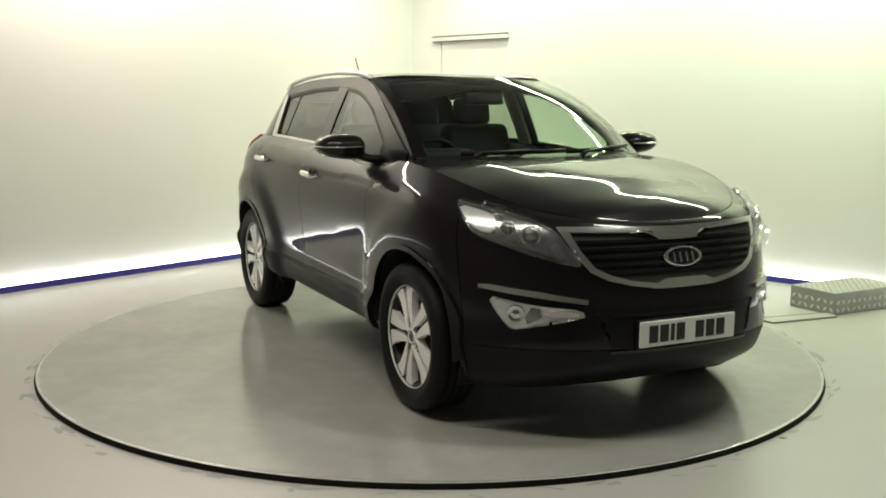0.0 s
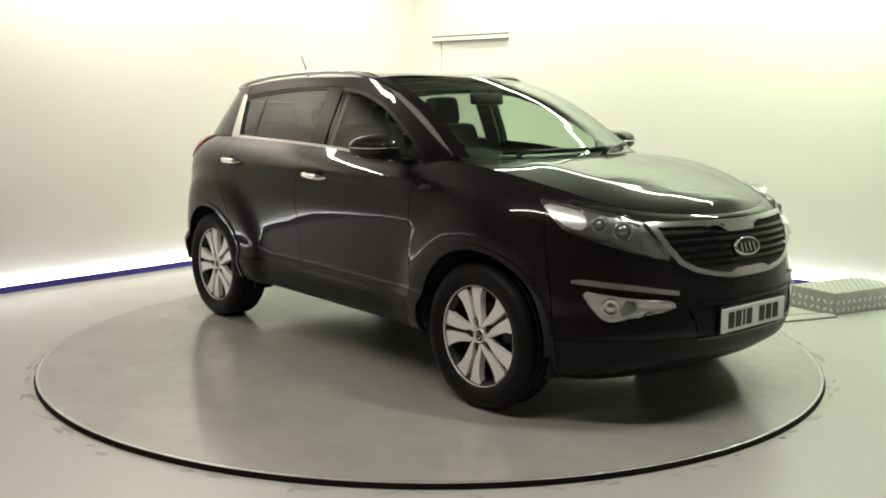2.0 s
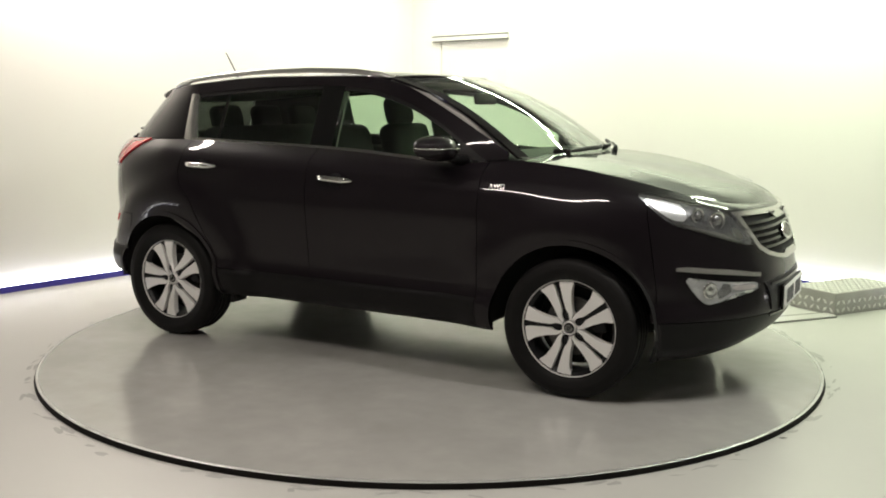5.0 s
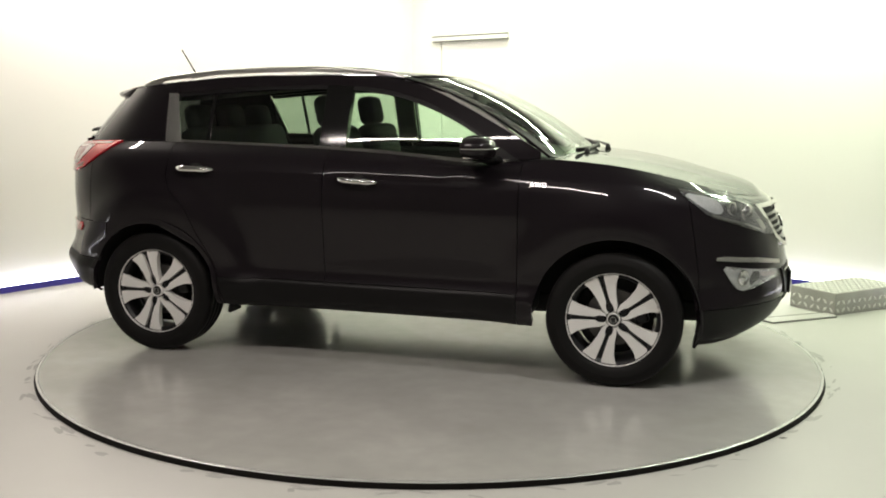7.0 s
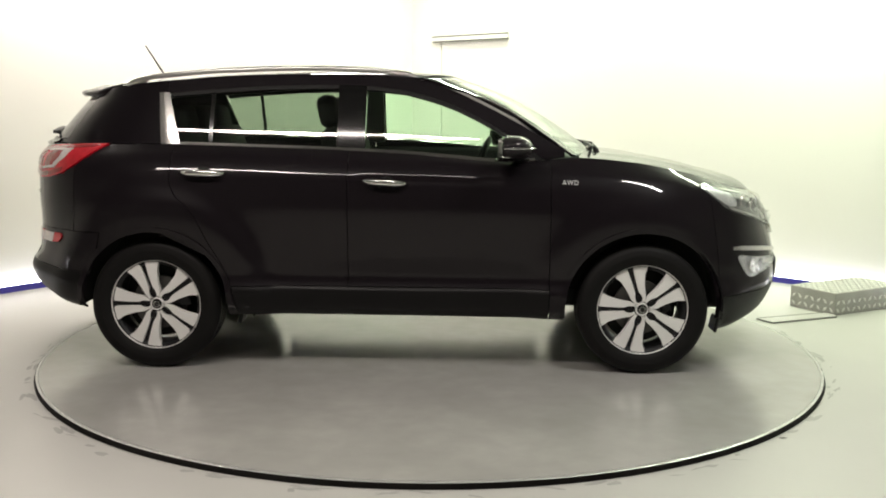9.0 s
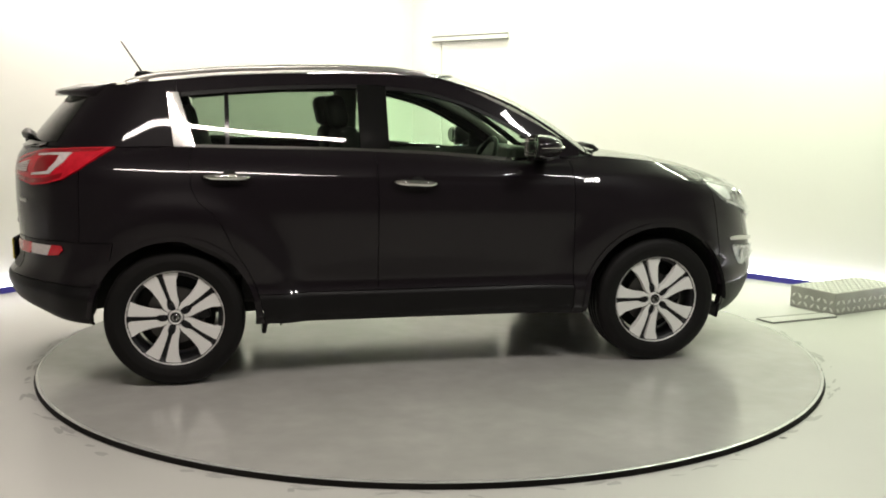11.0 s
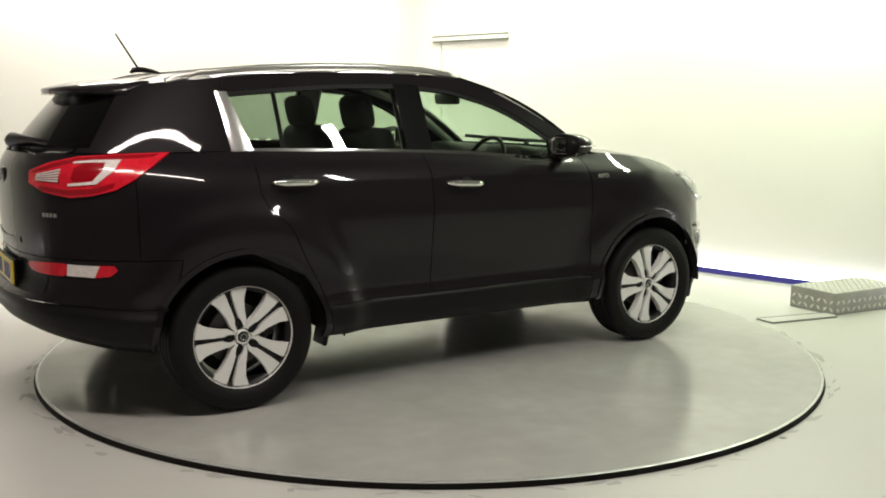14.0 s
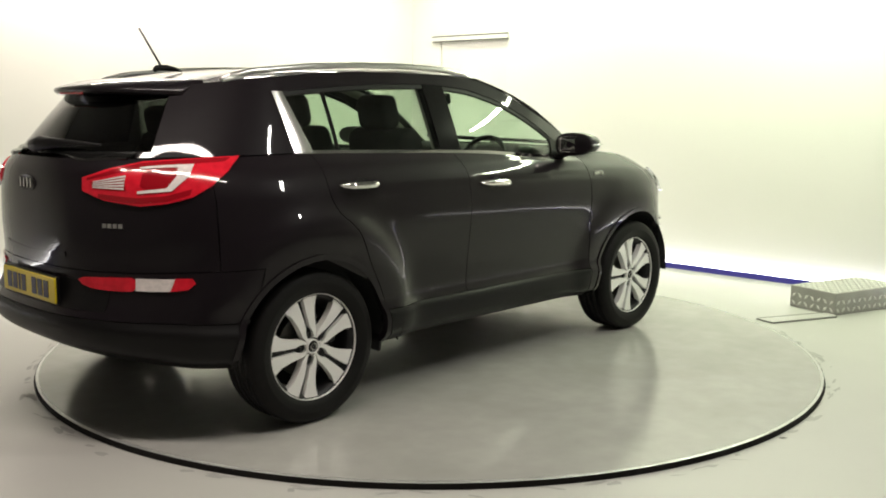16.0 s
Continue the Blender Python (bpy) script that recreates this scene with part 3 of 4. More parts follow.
# roof
roof_v, roof_f = [], []
NRX, NRY = 44, 16
for a in range(NRX + 1):
    u = a / NRX
    for k in range(NRY + 1):
        h = k / NRY
        x0 = 0.305 - 0.205 * h ** 2.2
        x1 = -1.29 - 0.597 * max(0.0, 1 - (0.597 * h / 0.608) ** 2.1) ** (1 / 2.1)
        x = x0 + (x1 - x0) * u
        ye = side_y(x, roof_edge(x)) + 0.001
        if x > 0.06:
            ye = min(ye, 0.592)
        zc = curve([(-1.9, 1.500), (-1.7, 1.545), (-1.48, 1.580), (-1.1, 1.612), (-.75, 1.628), (-.4, 1.634), (-.05, 1.628), (.18, 1.614), (.34, 1.596)])(x)
        ze = min(roof_edge(x), zc)
        if x < -1.3:
            ze = tail_top(x)
        if x > 0.05:
            ze = max(ze, 1.586)
        z = zc + (ze - zc) * h ** 4.4
        blend = max(0.0, (u - 0.70) / 0.30) ** 2
        z += (tail_top(x) - z) * blend
        roof_v.append((x, -(ye + (0.597 - ye) * blend) * h, z))
for a in range(NRX):
    for k in range(NRY):
        b = a * (NRY + 1) + k
        roof_f.append((b, b + 1, b + NRY + 2, b + NRY + 1))
mirror_mesh("roof", roof_v, roof_f, M_PAINT, car, 0)


# ---------------------------------------------------------------- the car: fittings laid on the shell
from mathutils.bvhtree import BVHTree

skin_v = [Vector(p) for p in GRID.reshape(-1, 3)] + [Vector((p[0], -p[1], p[2])) for p in GRID.reshape(-1, 3)]
skin_f = []
for i in range(n_rows - 1):
    for j in range(n_cols - 1):
        f = (i * n_cols + j, i * n_cols + j + 1, (i + 1) * n_cols + j + 1, (i + 1) * n_cols + j)
        skin_f.append(f)
        skin_f.append(tuple(k + n_rows * n_cols for k in reversed(f)))
k0 = len(skin_v)
skin_v += [Vector(p) for p in quarter_v] + [Vector((p[0], -p[1], p[2])) for p in quarter_v]
for f in quarter_f + rear_glass_f:
    skin_f.append(tuple(k + k0 for k in f))
    skin_f.append(tuple(k + k0 + len(quarter_v) for k in f))
SKIN = BVHTree.FromPolygons(skin_v, skin_f)


def on_skin(p, az, lift):
    """Drops a point onto the shell along the bearing az (0: from the nose, 90: from the right flank, 180: from the tail)."""
    d = Vector((math.cos(radians(az)), -math.sin(radians(az)), 0))
    base = Vector(p) - d * Vector(p).dot(d)
    hit, n, _, _ = SKIN.ray_cast(base + d * 4, -d)
    if hit is None:
        hit, n, _, _ = SKIN.find_nearest(Vector(p))
    if n.dot(d) < 0:
        n = -n
    return hit + n * lift


def rounded(points, times=1):
    pts = [Vector(p) for p in points]
    for _ in range(times):
        out = []
        for i, a in enumerate(pts):
            b = pts[(i + 1) % len(pts)]
            out += [a * 0.75 + b * 0.25, a * 0.25 + b * 0.75]
        pts = out
    return pts


def finish(name, bm, depth, mat, parent, side, label):
    """Gives a laid-on sheet its thickness and, for side 1, its mirror image."""
    bm.normal_update()
    rim = [(e.verts[0].co.copy(), e.verts[1].co.copy(), e.verts[0].normal.copy(), e.verts[1].normal.copy()) for e in bm.edges if e.is_boundary]
    for a, b, na, nb in rim:
        bm.faces.new([bm.verts.new(c) for c in (a, b, b - nb * depth, a - na * depth)])
    if side == 1:
        for v in bm.verts:
            v.co.y = -v.co.y
        bmesh.ops.reverse_faces(bm, faces=bm.faces)
    me = bpy.data.meshes.new(name)
    bm.to_mesh(me)
    bm.free()
    me.materials.append(mat)
    me.polygons.foreach_set("use_smooth", [True] * len(me.polygons))
    ob = new(name, me)
    ob.parent = parent
    return tagged(ob, label)


def orient(bm, az):
    d = Vector((math.cos(radians(az)), -math.sin(radians(az)), 0))
    bm.normal_update()
    if sum(f.normal.dot(d) * f.calc_area() for f in bm.faces) < 0:
        bmesh.ops.reverse_faces(bm, faces=bm.faces)


def inlay(name, points, az, lift, mat, parent, side=-1, label="", depth=0.006, cell=0.022, times=1):
    """A sheet with the given outline that follows the shell."""
    d = Vector((math.cos(radians(az)), -math.sin(radians(az)), 0))
    u = Vector((d.y, -d.x, 0))
    pts = rounded(points, times) if times else [Vector(p) for p in points]
    pts = [p - d * p.dot(d) for p in pts]
    bm = bmesh.new()
    bm.faces.new([bm.verts.new(p) for p in pts])
    bmesh.ops.triangulate(bm, faces=bm.faces[:])
    us, zs = [p.dot(u) for p in pts], [p.z for p in pts]
    for axis, lo, hi in ((u, min(us), max(us)), (Vector((0, 0, 1)), min(zs), max(zs))):
        c = lo + cell
        while c < hi:
            bmesh.ops.bisect_plane(bm, geom=bm.verts[:] + bm.edges[:] + bm.faces[:], plane_co=axis * c, plane_no=axis)
            c += cell
    bmesh.ops.remove_doubles(bm, verts=bm.verts, dist=1e-4)
    for v in bm.verts:
        v.co = on_skin(v.co, az, lift)
    orient(bm, az)
    return finish(name, bm, depth, mat, parent, side, label)


def ribbon(name, edge_a, edge_b, az, lift, mat, parent, side=-1, label="", depth=0.006, steps=3, closed=False, fine=4):
    """A band between two lines of equally many points, laid on the shell."""
    def refine(line):
        line = [Vector(p) for p in line]
        n = len(line)
        out = []
        for i in range(n if closed else n - 1):
            out += [line[i].lerp(line[(i + 1) % n], k / fine) for k in range(fine)]
        return out if closed else out + [line[-1]]
    a, b = refine(edge_a), refine(edge_b)
    bm = bmesh.new()
    rows = [[bm.verts.new(on_skin(p.lerp(q, k / steps), az, lift)) for k in range(steps + 1)] for p, q in zip(a, b)]
    for i in range(len(rows) if closed else len(rows) - 1):
        r, s = rows[i], rows[(i + 1) % len(rows)]
        for k in range(steps):
            bm.faces.new((r[k], r[k + 1], s[k + 1], s[k]))
    orient(bm, az)
    return finish(name, bm, depth, mat, parent, side, label)


def turned(name, profile, centre, az, mat, parent, side=-1, label="", steps=28, tilt=0.0):
    """A small round fitting whose axis points along the bearing az."""
    bm = spin_bm(profile, steps, axis="X")
    y = -1 if side == -1 else 1
    m = Matrix.Translation((centre[0], centre[1] * (1 if side == -1 else -1), centre[2])) @ pose(0, 0, 0, 0, -tilt, y * az)
    bmesh.ops.transform(bm, matrix=m, verts=bm.verts)
    return part(name, bm, mat, parent, label, smooth=True)


def tube(name, points, radius, mat, parent, label="", flat=1.0, sides=10):
    """A rod along a smooth line."""
    pts = [Vector(p) for p in points]
    bm = bmesh.new()
    rings = []
    for i, p in enumerate(pts):
        t = (pts[min(i + 1, len(pts) - 1)] - pts[max(i - 1, 0)]).normalized()
        s = t.cross(Vector((0, 0, 1)))
        s = s.normalized() if s.length > 1e-4 else Vector((0, 1, 0))
        n = s.cross(t).normalized()
        rad = radius[i] if isinstance(radius, (list, tuple)) else radius
        rings.append([bm.verts.new(p + s * (math.cos(a) * rad) + n * (math.sin(a) * rad * flat)) for a in [2 * math.pi * k / sides for k in range(sides)]])
    for r, q in zip(rings, rings[1:]):
        for k in range(sides):
            bm.faces.new((r[k], r[(k + 1) % sides], q[(k + 1) % sides], q[k]))
    bm.faces.new(rings[0]), bm.faces.new(list(reversed(rings[-1])))
    return part(name, bm, mat, parent, label, smooth=True)


# ---- lamps, grille and trim at the nose
for sd in (-1, 1):
    HL = [(1.59, -.80, 1.030), (1.75, -.72, .997), (1.90, -.615, .966), (1.965, -.575, .938), (2.000, -.535, .915), (2.050, -.505, .850), (2.098, -.457, .772),
          (2.06, -.53, .780), (1.974, -.643, .822), (1.861, -.742, .860), (1.770, -.795, .888), (1.69, -.815, .955)]
    lamp = inlay("headlight", HL, 38, 0.002, M_SMOKE, car, sd, "clear swept-back headlight with chrome reflectors", times=1)
    inlay("reflector", [(1.62, -.80, 1.008), (1.74, -.735, .985), (1.80, -.71, .965), (1.83, -.735, .900), (1.775, -.785, .905), (1.705, -.81, .955)], 38, 0.006, M_REFLECTOR, lamp, sd,
          "bright side reflector")
    inlay("reflector", [(2.000, -.575, .860), (2.020, -.545, .865), (2.060, -.510, .810), (2.035, -.55, .806)], 38, 0.006, M_SATIN, lamp, sd)
    ribbon("brow_strip", [(1.62, -.80, 1.014), (1.75, -.72, .986), (1.90, -.615, .955), (1.985, -.550, .914)], [(1.62, -.80, 1.021), (1.75, -.72, .992), (1.90, -.615, .961), (1.985, -.550, .921)],
           38, 0.008, M_CHROME, lamp, sd, "thin chrome strip")
    ribbon("trim_strip", [(1.78, -.79, .892), (1.861, -.742, .866), (1.974, -.643, .829), (2.05, -.54, .790)], [(1.78, -.79, .904), (1.861, -.742, .878), (1.974, -.643, .841), (2.05, -.54, .800)],
           38, 0.008, M_CHROME, lamp, sd, "thin chrome strip")
    for (bx, by, bz), rad in (((1.868, -.695, .925), .034), ((1.945, -.628, .900), .044)):
        c = on_skin((bx, by, bz), 38, 0.004)
        turned("projector_ring", [(rad, 0), (rad, .010), (rad * .86, .012), (rad * .74, .004), (rad * .70, 0.001)], c, 38, M_CHROME, lamp, sd, "chrome lamp ring")
        turned("projector", [(rad * .66, .002), (rad * .5, .012), (rad * .3, .018), (0.0005, .020)], c, 38, M_SMOKE, lamp, sd)
    inlay("lens", HL, 38, 0.021, M_LENS, lamp, sd, "clear polycarbonate lens", depth=0.018)
    # fog lamp, its chrome brow and indicator
    ribbon("chrome_brow", [(1.815, -.80, .668), (1.86, -.766, .664), (2.02, -.630, .645), (2.132, -.462, .622)],
           [(1.815, -.80, .684), (1.86, -.766, .688), (2.02, -.630, .670), (2.132, -.462, .641)], 40, 0.016, M_TRIM, car, sd, "chrome brow over the fog lamp", depth=0.016)
    FG = [(1.845, -.78, .640), (1.94, -.71, .622), (2.06, -.59, .606), (2.130, -.482, .600), (2.136, -.475, .560), (2.05, -.61, .558), (1.995, -.67, .515), (1.945, -.712, .500), (1.895, -.748, .555)]
    fog = inlay("fog_lamp", FG, 40, 0.003, M_REFLECTOR, car, sd, "clear fog lamp with silver reflector", times=1)
    c = on_skin((1.955, -.700, .572), 40, 0.004)
    turned("fog_bulb", [(.040, 0), (.040, .006), (.033, .008), (.028, .002), (.014, .004), (.0005, .010)], c, 40, M_CHROME, fog, sd)
    inlay("indicator", [(2.03, -.625, .592), (2.12, -.495, .590), (2.122, -.492, .568), (2.05, -.607, .568)], 40, 0.007, M_CLEARLENS, fog, sd)
    inlay("divider", [(2.005, -.655, .603), (2.030, -.628, .600), (2.036, -.622, .562), (1.995, -.668, .530), (1.985, -.675, .560)], 40, 0.006, M_SMOKE, fog, sd, times=0, depth=0.003)
    inlay("lens", FG, 40, 0.014, M_LENS, fog, sd, depth=0.011)

GR_OUT = [(0, .921), (-.135, .924), (-.31, .927), (-.537, .928), (-.513, .872), (-.490, .825), (-.440, .752), (-.370, .716), (-.27, .692), (-.156, .676), (-.07, .674), (0, .674)]
GR_IN = [(0, .868), (-.100, .870), (-.145, .902), (-.492, .908), (-.482, .872), (-.462, .830), (-.416, .767), (-.352, .735), (-.26, .711), (-.150, .697), (-.105, .714), (0, .714)]


def both(half):
    return half + [(-y, z) for y, z in reversed(half[1:-1])]


def nose(yz, x=2.1):
    return [(x, y, z) for y, z in yz]


grille = inlay("grille", nose(both(GR_IN)), 0, 0.001, M_INNER, car, -1, "black slatted grille in a chrome frame", times=0)
ribbon("chrome_frame", nose(both(GR_OUT)), nose(both(GR_IN)), 0, 0.016, M_TRIM, grille, -1, "chrome grille surround", depth=0.016, closed=True, fine=4)
for z, half in ((.872, .470), (.842, .462), (.812, .445), (.782, .420), (.752, .370)):
    ln = [-half + 2 * half * k / 12 for k in range(13)]
    ribbon("slat", nose([(y, z - .007) for y in ln]), nose([(y, z + .006) for y in ln]), 0, 0.012, M_GLOSSBLACK, grille, -1, depth=0.011, fine=1)
badge = turned("badge", [(.0005, .0), (.042, .0), (.042, .006), (.036, .008), (.0005, .009)], (0, 0, 0), 0, M_GLOSSBLACK, grille, -1, "oval badge")
badge.data.transform(Matrix.Translation((2.166, 0, .803)) @ pose(0, 0, 0, 0, -20, 0) @ Matrix.Diagonal((1, 2.35, 1, 1)))
ring = turned("badge_ring", [(.038, .006), (.044, .002), (.046, .008), (.041, .013), (.037, .010)], (0, 0, 0), 0, M_CHROME, badge, -1)
ring.data.transform(Matrix.Translation((2.166, 0, .803)) @ pose(0, 0, 0, 0, -20, 0) @ Matrix.Diagonal((1, 2.30, 1, 1)))
for y, w, tilt in ((-.050, .010, 0), (-.017, .010, 0), (.017, .010, 0), (.050, .010, 0)):
    part("badge_bar", box_bm(.005, w, .044, Matrix.Translation((2.176, y, .803)) @ pose(0, 0, 0, tilt, -20, 0), .001, 1), M_CHROME, badge)

intake = inlay("lower_intake", nose([(-.44, .600), (.44, .600), (.40, .555), (.36, .405), (-.36, .405), (-.40, .555)], 2.2), 0, 0.002, M_PLASTIC, car, -1, "matt black lower air intake", times=1)
for z in (.575, .420):
    ln = [-.37 + .74 * k / 10 for k in range(11)]
    ribbon("intake_bar", nose([(y, z - .006) for y in ln], 2.2), nose([(y, z + .006) for y in ln], 2.2), 0, 0.008, M_GLOSSBLACK, intake, -1, fine=1)


def number_plate(x, z, tilt, mat, bearing, label):
    """Plate with plain bars in place of its characters."""
    pl = part("number_plate", box_bm(.010, .520, .111, None, .003, 1), mat, car, label)
    pl.matrix_local = pose(x, 0, z, 0, tilt, bearing)
    part("plate_holder", box_bm(.012, .535, .126, pose(-.009, 0, 0), .003, 1), M_PLASTIC, pl)
    for y, w in ((-.190, .046), (-.133, .046), (-.088, .020), (-.045, .044), (.060, .046), (.118, .046), (.176, .046)):
        part("character_bar", box_bm(.002, w, .074, pose(.006, y, 0)), M_INK, pl)
    return pl


number_plate(2.226, .4915, 0, M_PLATE_W, 0, "white number plate with dark bars")
number_plate(-2.204, .640, 0, M_PLATE_Y, 180, "yellow number plate with dark bars")

# ---- lamps and trim at the tail
for sd in (-1, 1):
    TL = [(-2.135, -.405, 1.128), (-2.06, -.50, 1.165), (-1.960, -.59, 1.192), (-1.812, -.69, 1.203), (-1.600, -.75, 1.210), (-1.690, -.80, 1.155), (-1.790, -.82, 1.100), (-1.873, -.80, 1.055),
          (-1.96, -.745, 1.030), (-2.04, -.67, 1.020), (-2.115, -.53, 1.040), (-2.145, -.42, 1.075)]
    tail = inlay("tail_lamp", TL, 142, 0.010, M_REDLENS, car, sd, "red wraparound tail lamp with a clear segment", depth=0.012, times=0)
    ribbon("upper_band", [(-2.125, -.43, 1.118), (-2.04, -.545, 1.150), (-1.96, -.61, 1.172), (-1.82, -.71, 1.182), (-1.68, -.76, 1.190)],
           [(-2.125, -.43, 1.127), (-2.04, -.525, 1.163), (-1.96, -.595, 1.186), (-1.82, -.69, 1.197), (-1.65, -.75, 1.203)], 142, 0.0118, M_REDDEEP, tail, sd, depth=0.002)
    ribbon("lower_band", [(-2.12, -.50, 1.048), (-2.04, -.66, 1.030), (-1.96, -.74, 1.038), (-1.88, -.79, 1.062)],
           [(-2.12, -.50, 1.066), (-2.04, -.65, 1.052), (-1.96, -.735, 1.060), (-1.87, -.79, 1.086)], 142, 0.0118, M_REDDEEP, tail, sd, depth=0.002)
    inlay("deep_segment", [(-1.980, -.625, 1.166), (-1.850, -.715, 1.172), (-1.935, -.745, 1.085), (-2.030, -.655, 1.075)], 142, 0.0125, M_REDDEEP, tail, sd, depth=0.003)
    ribbon("light_bow", [(-2.035, -.650, 1.068), (-1.940, -.747, 1.078), (-1.860, -.760, 1.135), (-1.815, -.730, 1.178), (-1.900, -.675, 1.176), (-1.990, -.612, 1.168)],
           [(-2.035, -.650, 1.078), (-1.950, -.730, 1.090), (-1.905, -.735, 1.135), (-1.872, -.705, 1.166), (-1.915, -.672, 1.166), (-1.990, -.612, 1.161)],
           142, 0.0145, M_CLEARLENS, tail, sd, "pale light guide bow", depth=0.004)
    rev = inlay("reversing_lamp", [(-2.130, -.455, 1.110), (-2.045, -.575, 1.140), (-2.060, -.605, 1.080), (-2.125, -.475, 1.085)], 150, 0.0125, M_REDDEEP, tail, sd, "clear ribbed reversing lamp", depth=0.004, times=0)
    for k in range(5):
        za, zb = 1.089 + k * .0052, 1.084 + k * .0120
        ribbon("rib", [(-2.125, -.470, za), (-2.055, -.590, zb)], [(-2.125, -.470, za + .003), (-2.055, -.590, zb + .007)], 150, 0.0145, M_CLEARLENS, rev, sd, depth=0.003, steps=1)
    rf = inlay("bumper_reflector", [(-2.185, -.375, .712), (-2.13, -.56, .722), (-2.06, -.655, .724), (-2.066, -.655, .668), (-2.13, -.58, .664), (-2.18, -.42, .672)], 148, 0.008, M_REDLENS, car, sd,
               "red reflector strip let into the bumper", times=1)
    inlay("clear_segment", [(-2.062, -.652, .722), (-1.945, -.765, .720), (-1.965, -.755, .668), (-2.066, -.655, .670)], 140, 0.0085, M_CLEARLENS, rf, sd, times=0)
    inlay("outer_segment", [(-1.945, -.765, .722), (-1.885, -.808, .722), (-1.870, -.815, .700), (-1.900, -.800, .674), (-1.965, -.755, .667)], 130, 0.008, M_REDLENS, rf, sd, times=0)

ln = [-.52 + 1.04 * k / 14 for k in range(15)]
recess = ribbon("plate_recess", [(-2.2, y, .575) for y in ln], [(-2.2, y, .700) for y in ln], 180, 0.002, M_PLASTIC, car, -1, fine=1)
ribbon("tailgate_handle", [(-2.2, y * .55, .775 + abs(y) * .03) for y in ln], [(-2.2, y * .55, .797 + abs(y) * .03) for y in ln], 180, 0.005, M_PAINT, car, -1, "tailgate grip", fine=1)
ribbon("rear_window_ledge", [(-2.1, y, 1.206) for y in ln], [(-2.1, y, 1.228) for y in ln], 180, 0.012, M_GLOSSBLACK, car, -1, fine=1, depth=0.012)
rb = turned("rear_badge", [(.0005, 0), (.036, .0), (.040, .004), (.036, .009), (.032, .006), (.0005, .005)], (0, 0, 0), 180, M_PAINT, car, -1, "oval badge with bright bars")
rb.data.transform(Matrix.Translation((-2.184, 0, 1.09)) @ Matrix.Diagonal((1, 2.2, 1, 1)))
for y, w, tilt in ((-.050, .010, 0), (-.017, .010, 0), (.017, .010, 0), (.050, .010, 0)):
    part("badge_bar", box_bm(.005, w, .040, Matrix.Translation((-2.194, y, 1.09)) @ pose(0, 0, 0, tilt, 0, 0), .001, 1), M_CHROME, rb)
for k in range(4):
    ribbon("model_badge", [(-2.11, -.505 - k * .026, .928), (-2.11, -.523 - k * .026, .928)], [(-2.11, -.505 - k * .026, .945), (-2.11, -.523 - k * .026, .945)], 160, 0.004, M_SATIN, car, -1, steps=1, fine=1)
tube("rear_wiper", [(-2.130, .06, 1.240), (-2.135, .03, 1.250), (-2.138, -.05, 1.262), (-2.118, -.16, 1.266), (-2.085, -.30, 1.266), (-2.045, -.40, 1.262)], [.012, .030, .032, .020, .011, .006], M_PLASTIC, car, "black rear wiper")

# spoiler over the rear window
sp_v, sp_f = [], []
for a in range(25):
    h = -1 + a / 12
    xi, xo = -1.72 + 0.12 * abs(h) ** 2.2, -1.972 + 0.26 * abs(h) ** 2.6
    y = 0.495 * h
    zi, zo = 1.552 - 0.012 * h * h, 1.506 - 0.012 * h * h
    sp_v += [(xi, y, zi), ((xi + xo) / 2, y, (zi + zo) / 2 + .010), (xo, y, zo), (xo - .004, y, zo - .014), (xo + .012, y, zo - .028), ((xi + xo) / 2 - .01, y, zi - .055), (xi, y, zi - .06)]
for a in range(24):
    for k in range(6):
        b = a * 7 + k
        sp_f.append((b, b + 1, b + 8, b + 7))
sp_f += [tuple(range(7)), tuple(24 * 7 + k for k in reversed(range(7)))]
bmq = bmesh.new()
bv = [bmq.verts.new(p) for p in sp_v]
for f in sp_f:
    bmq.faces.new([bv[k] for k in f])
spoiler = part("spoiler", bmq, M_PAINT, car, "black roof spoiler", smooth=True)
part("brake_light", box_bm(.006, .22, .010, pose(-1.968, 0, 1.478), .002, 1), M_REDDEEP, spoiler, "dark red high brake light")

# ---- flanks: side windows, chrome, handles, mirrors


def pane(name, x0, x1, lo, hi, inset, mat, parent, side, label="", steps=28, thick=0.004):
    bm = bmesh.new()
    rows = []
    for i in range(steps + 1):
        x = x0 + (x1 - x0) * i / steps
        a, b = lo(x), max(hi(x), lo(x) + 0.001)
        rows.append([bm.verts.new((x, -(side_y(x, a + (b - a) * k / 6) + inset), a + (b - a) * k / 6)) for k in range(7)])
    for r, s in zip(rows, rows[1:]):
        for k in range(6):
            bm.faces.new((r[k], s[k], s[k + 1], r[k + 1]))
    orient(bm, 90)
    return finish(name, bm, thick, mat, parent, side, label)


def sill_z(x):
    return belt(x) + 0.010


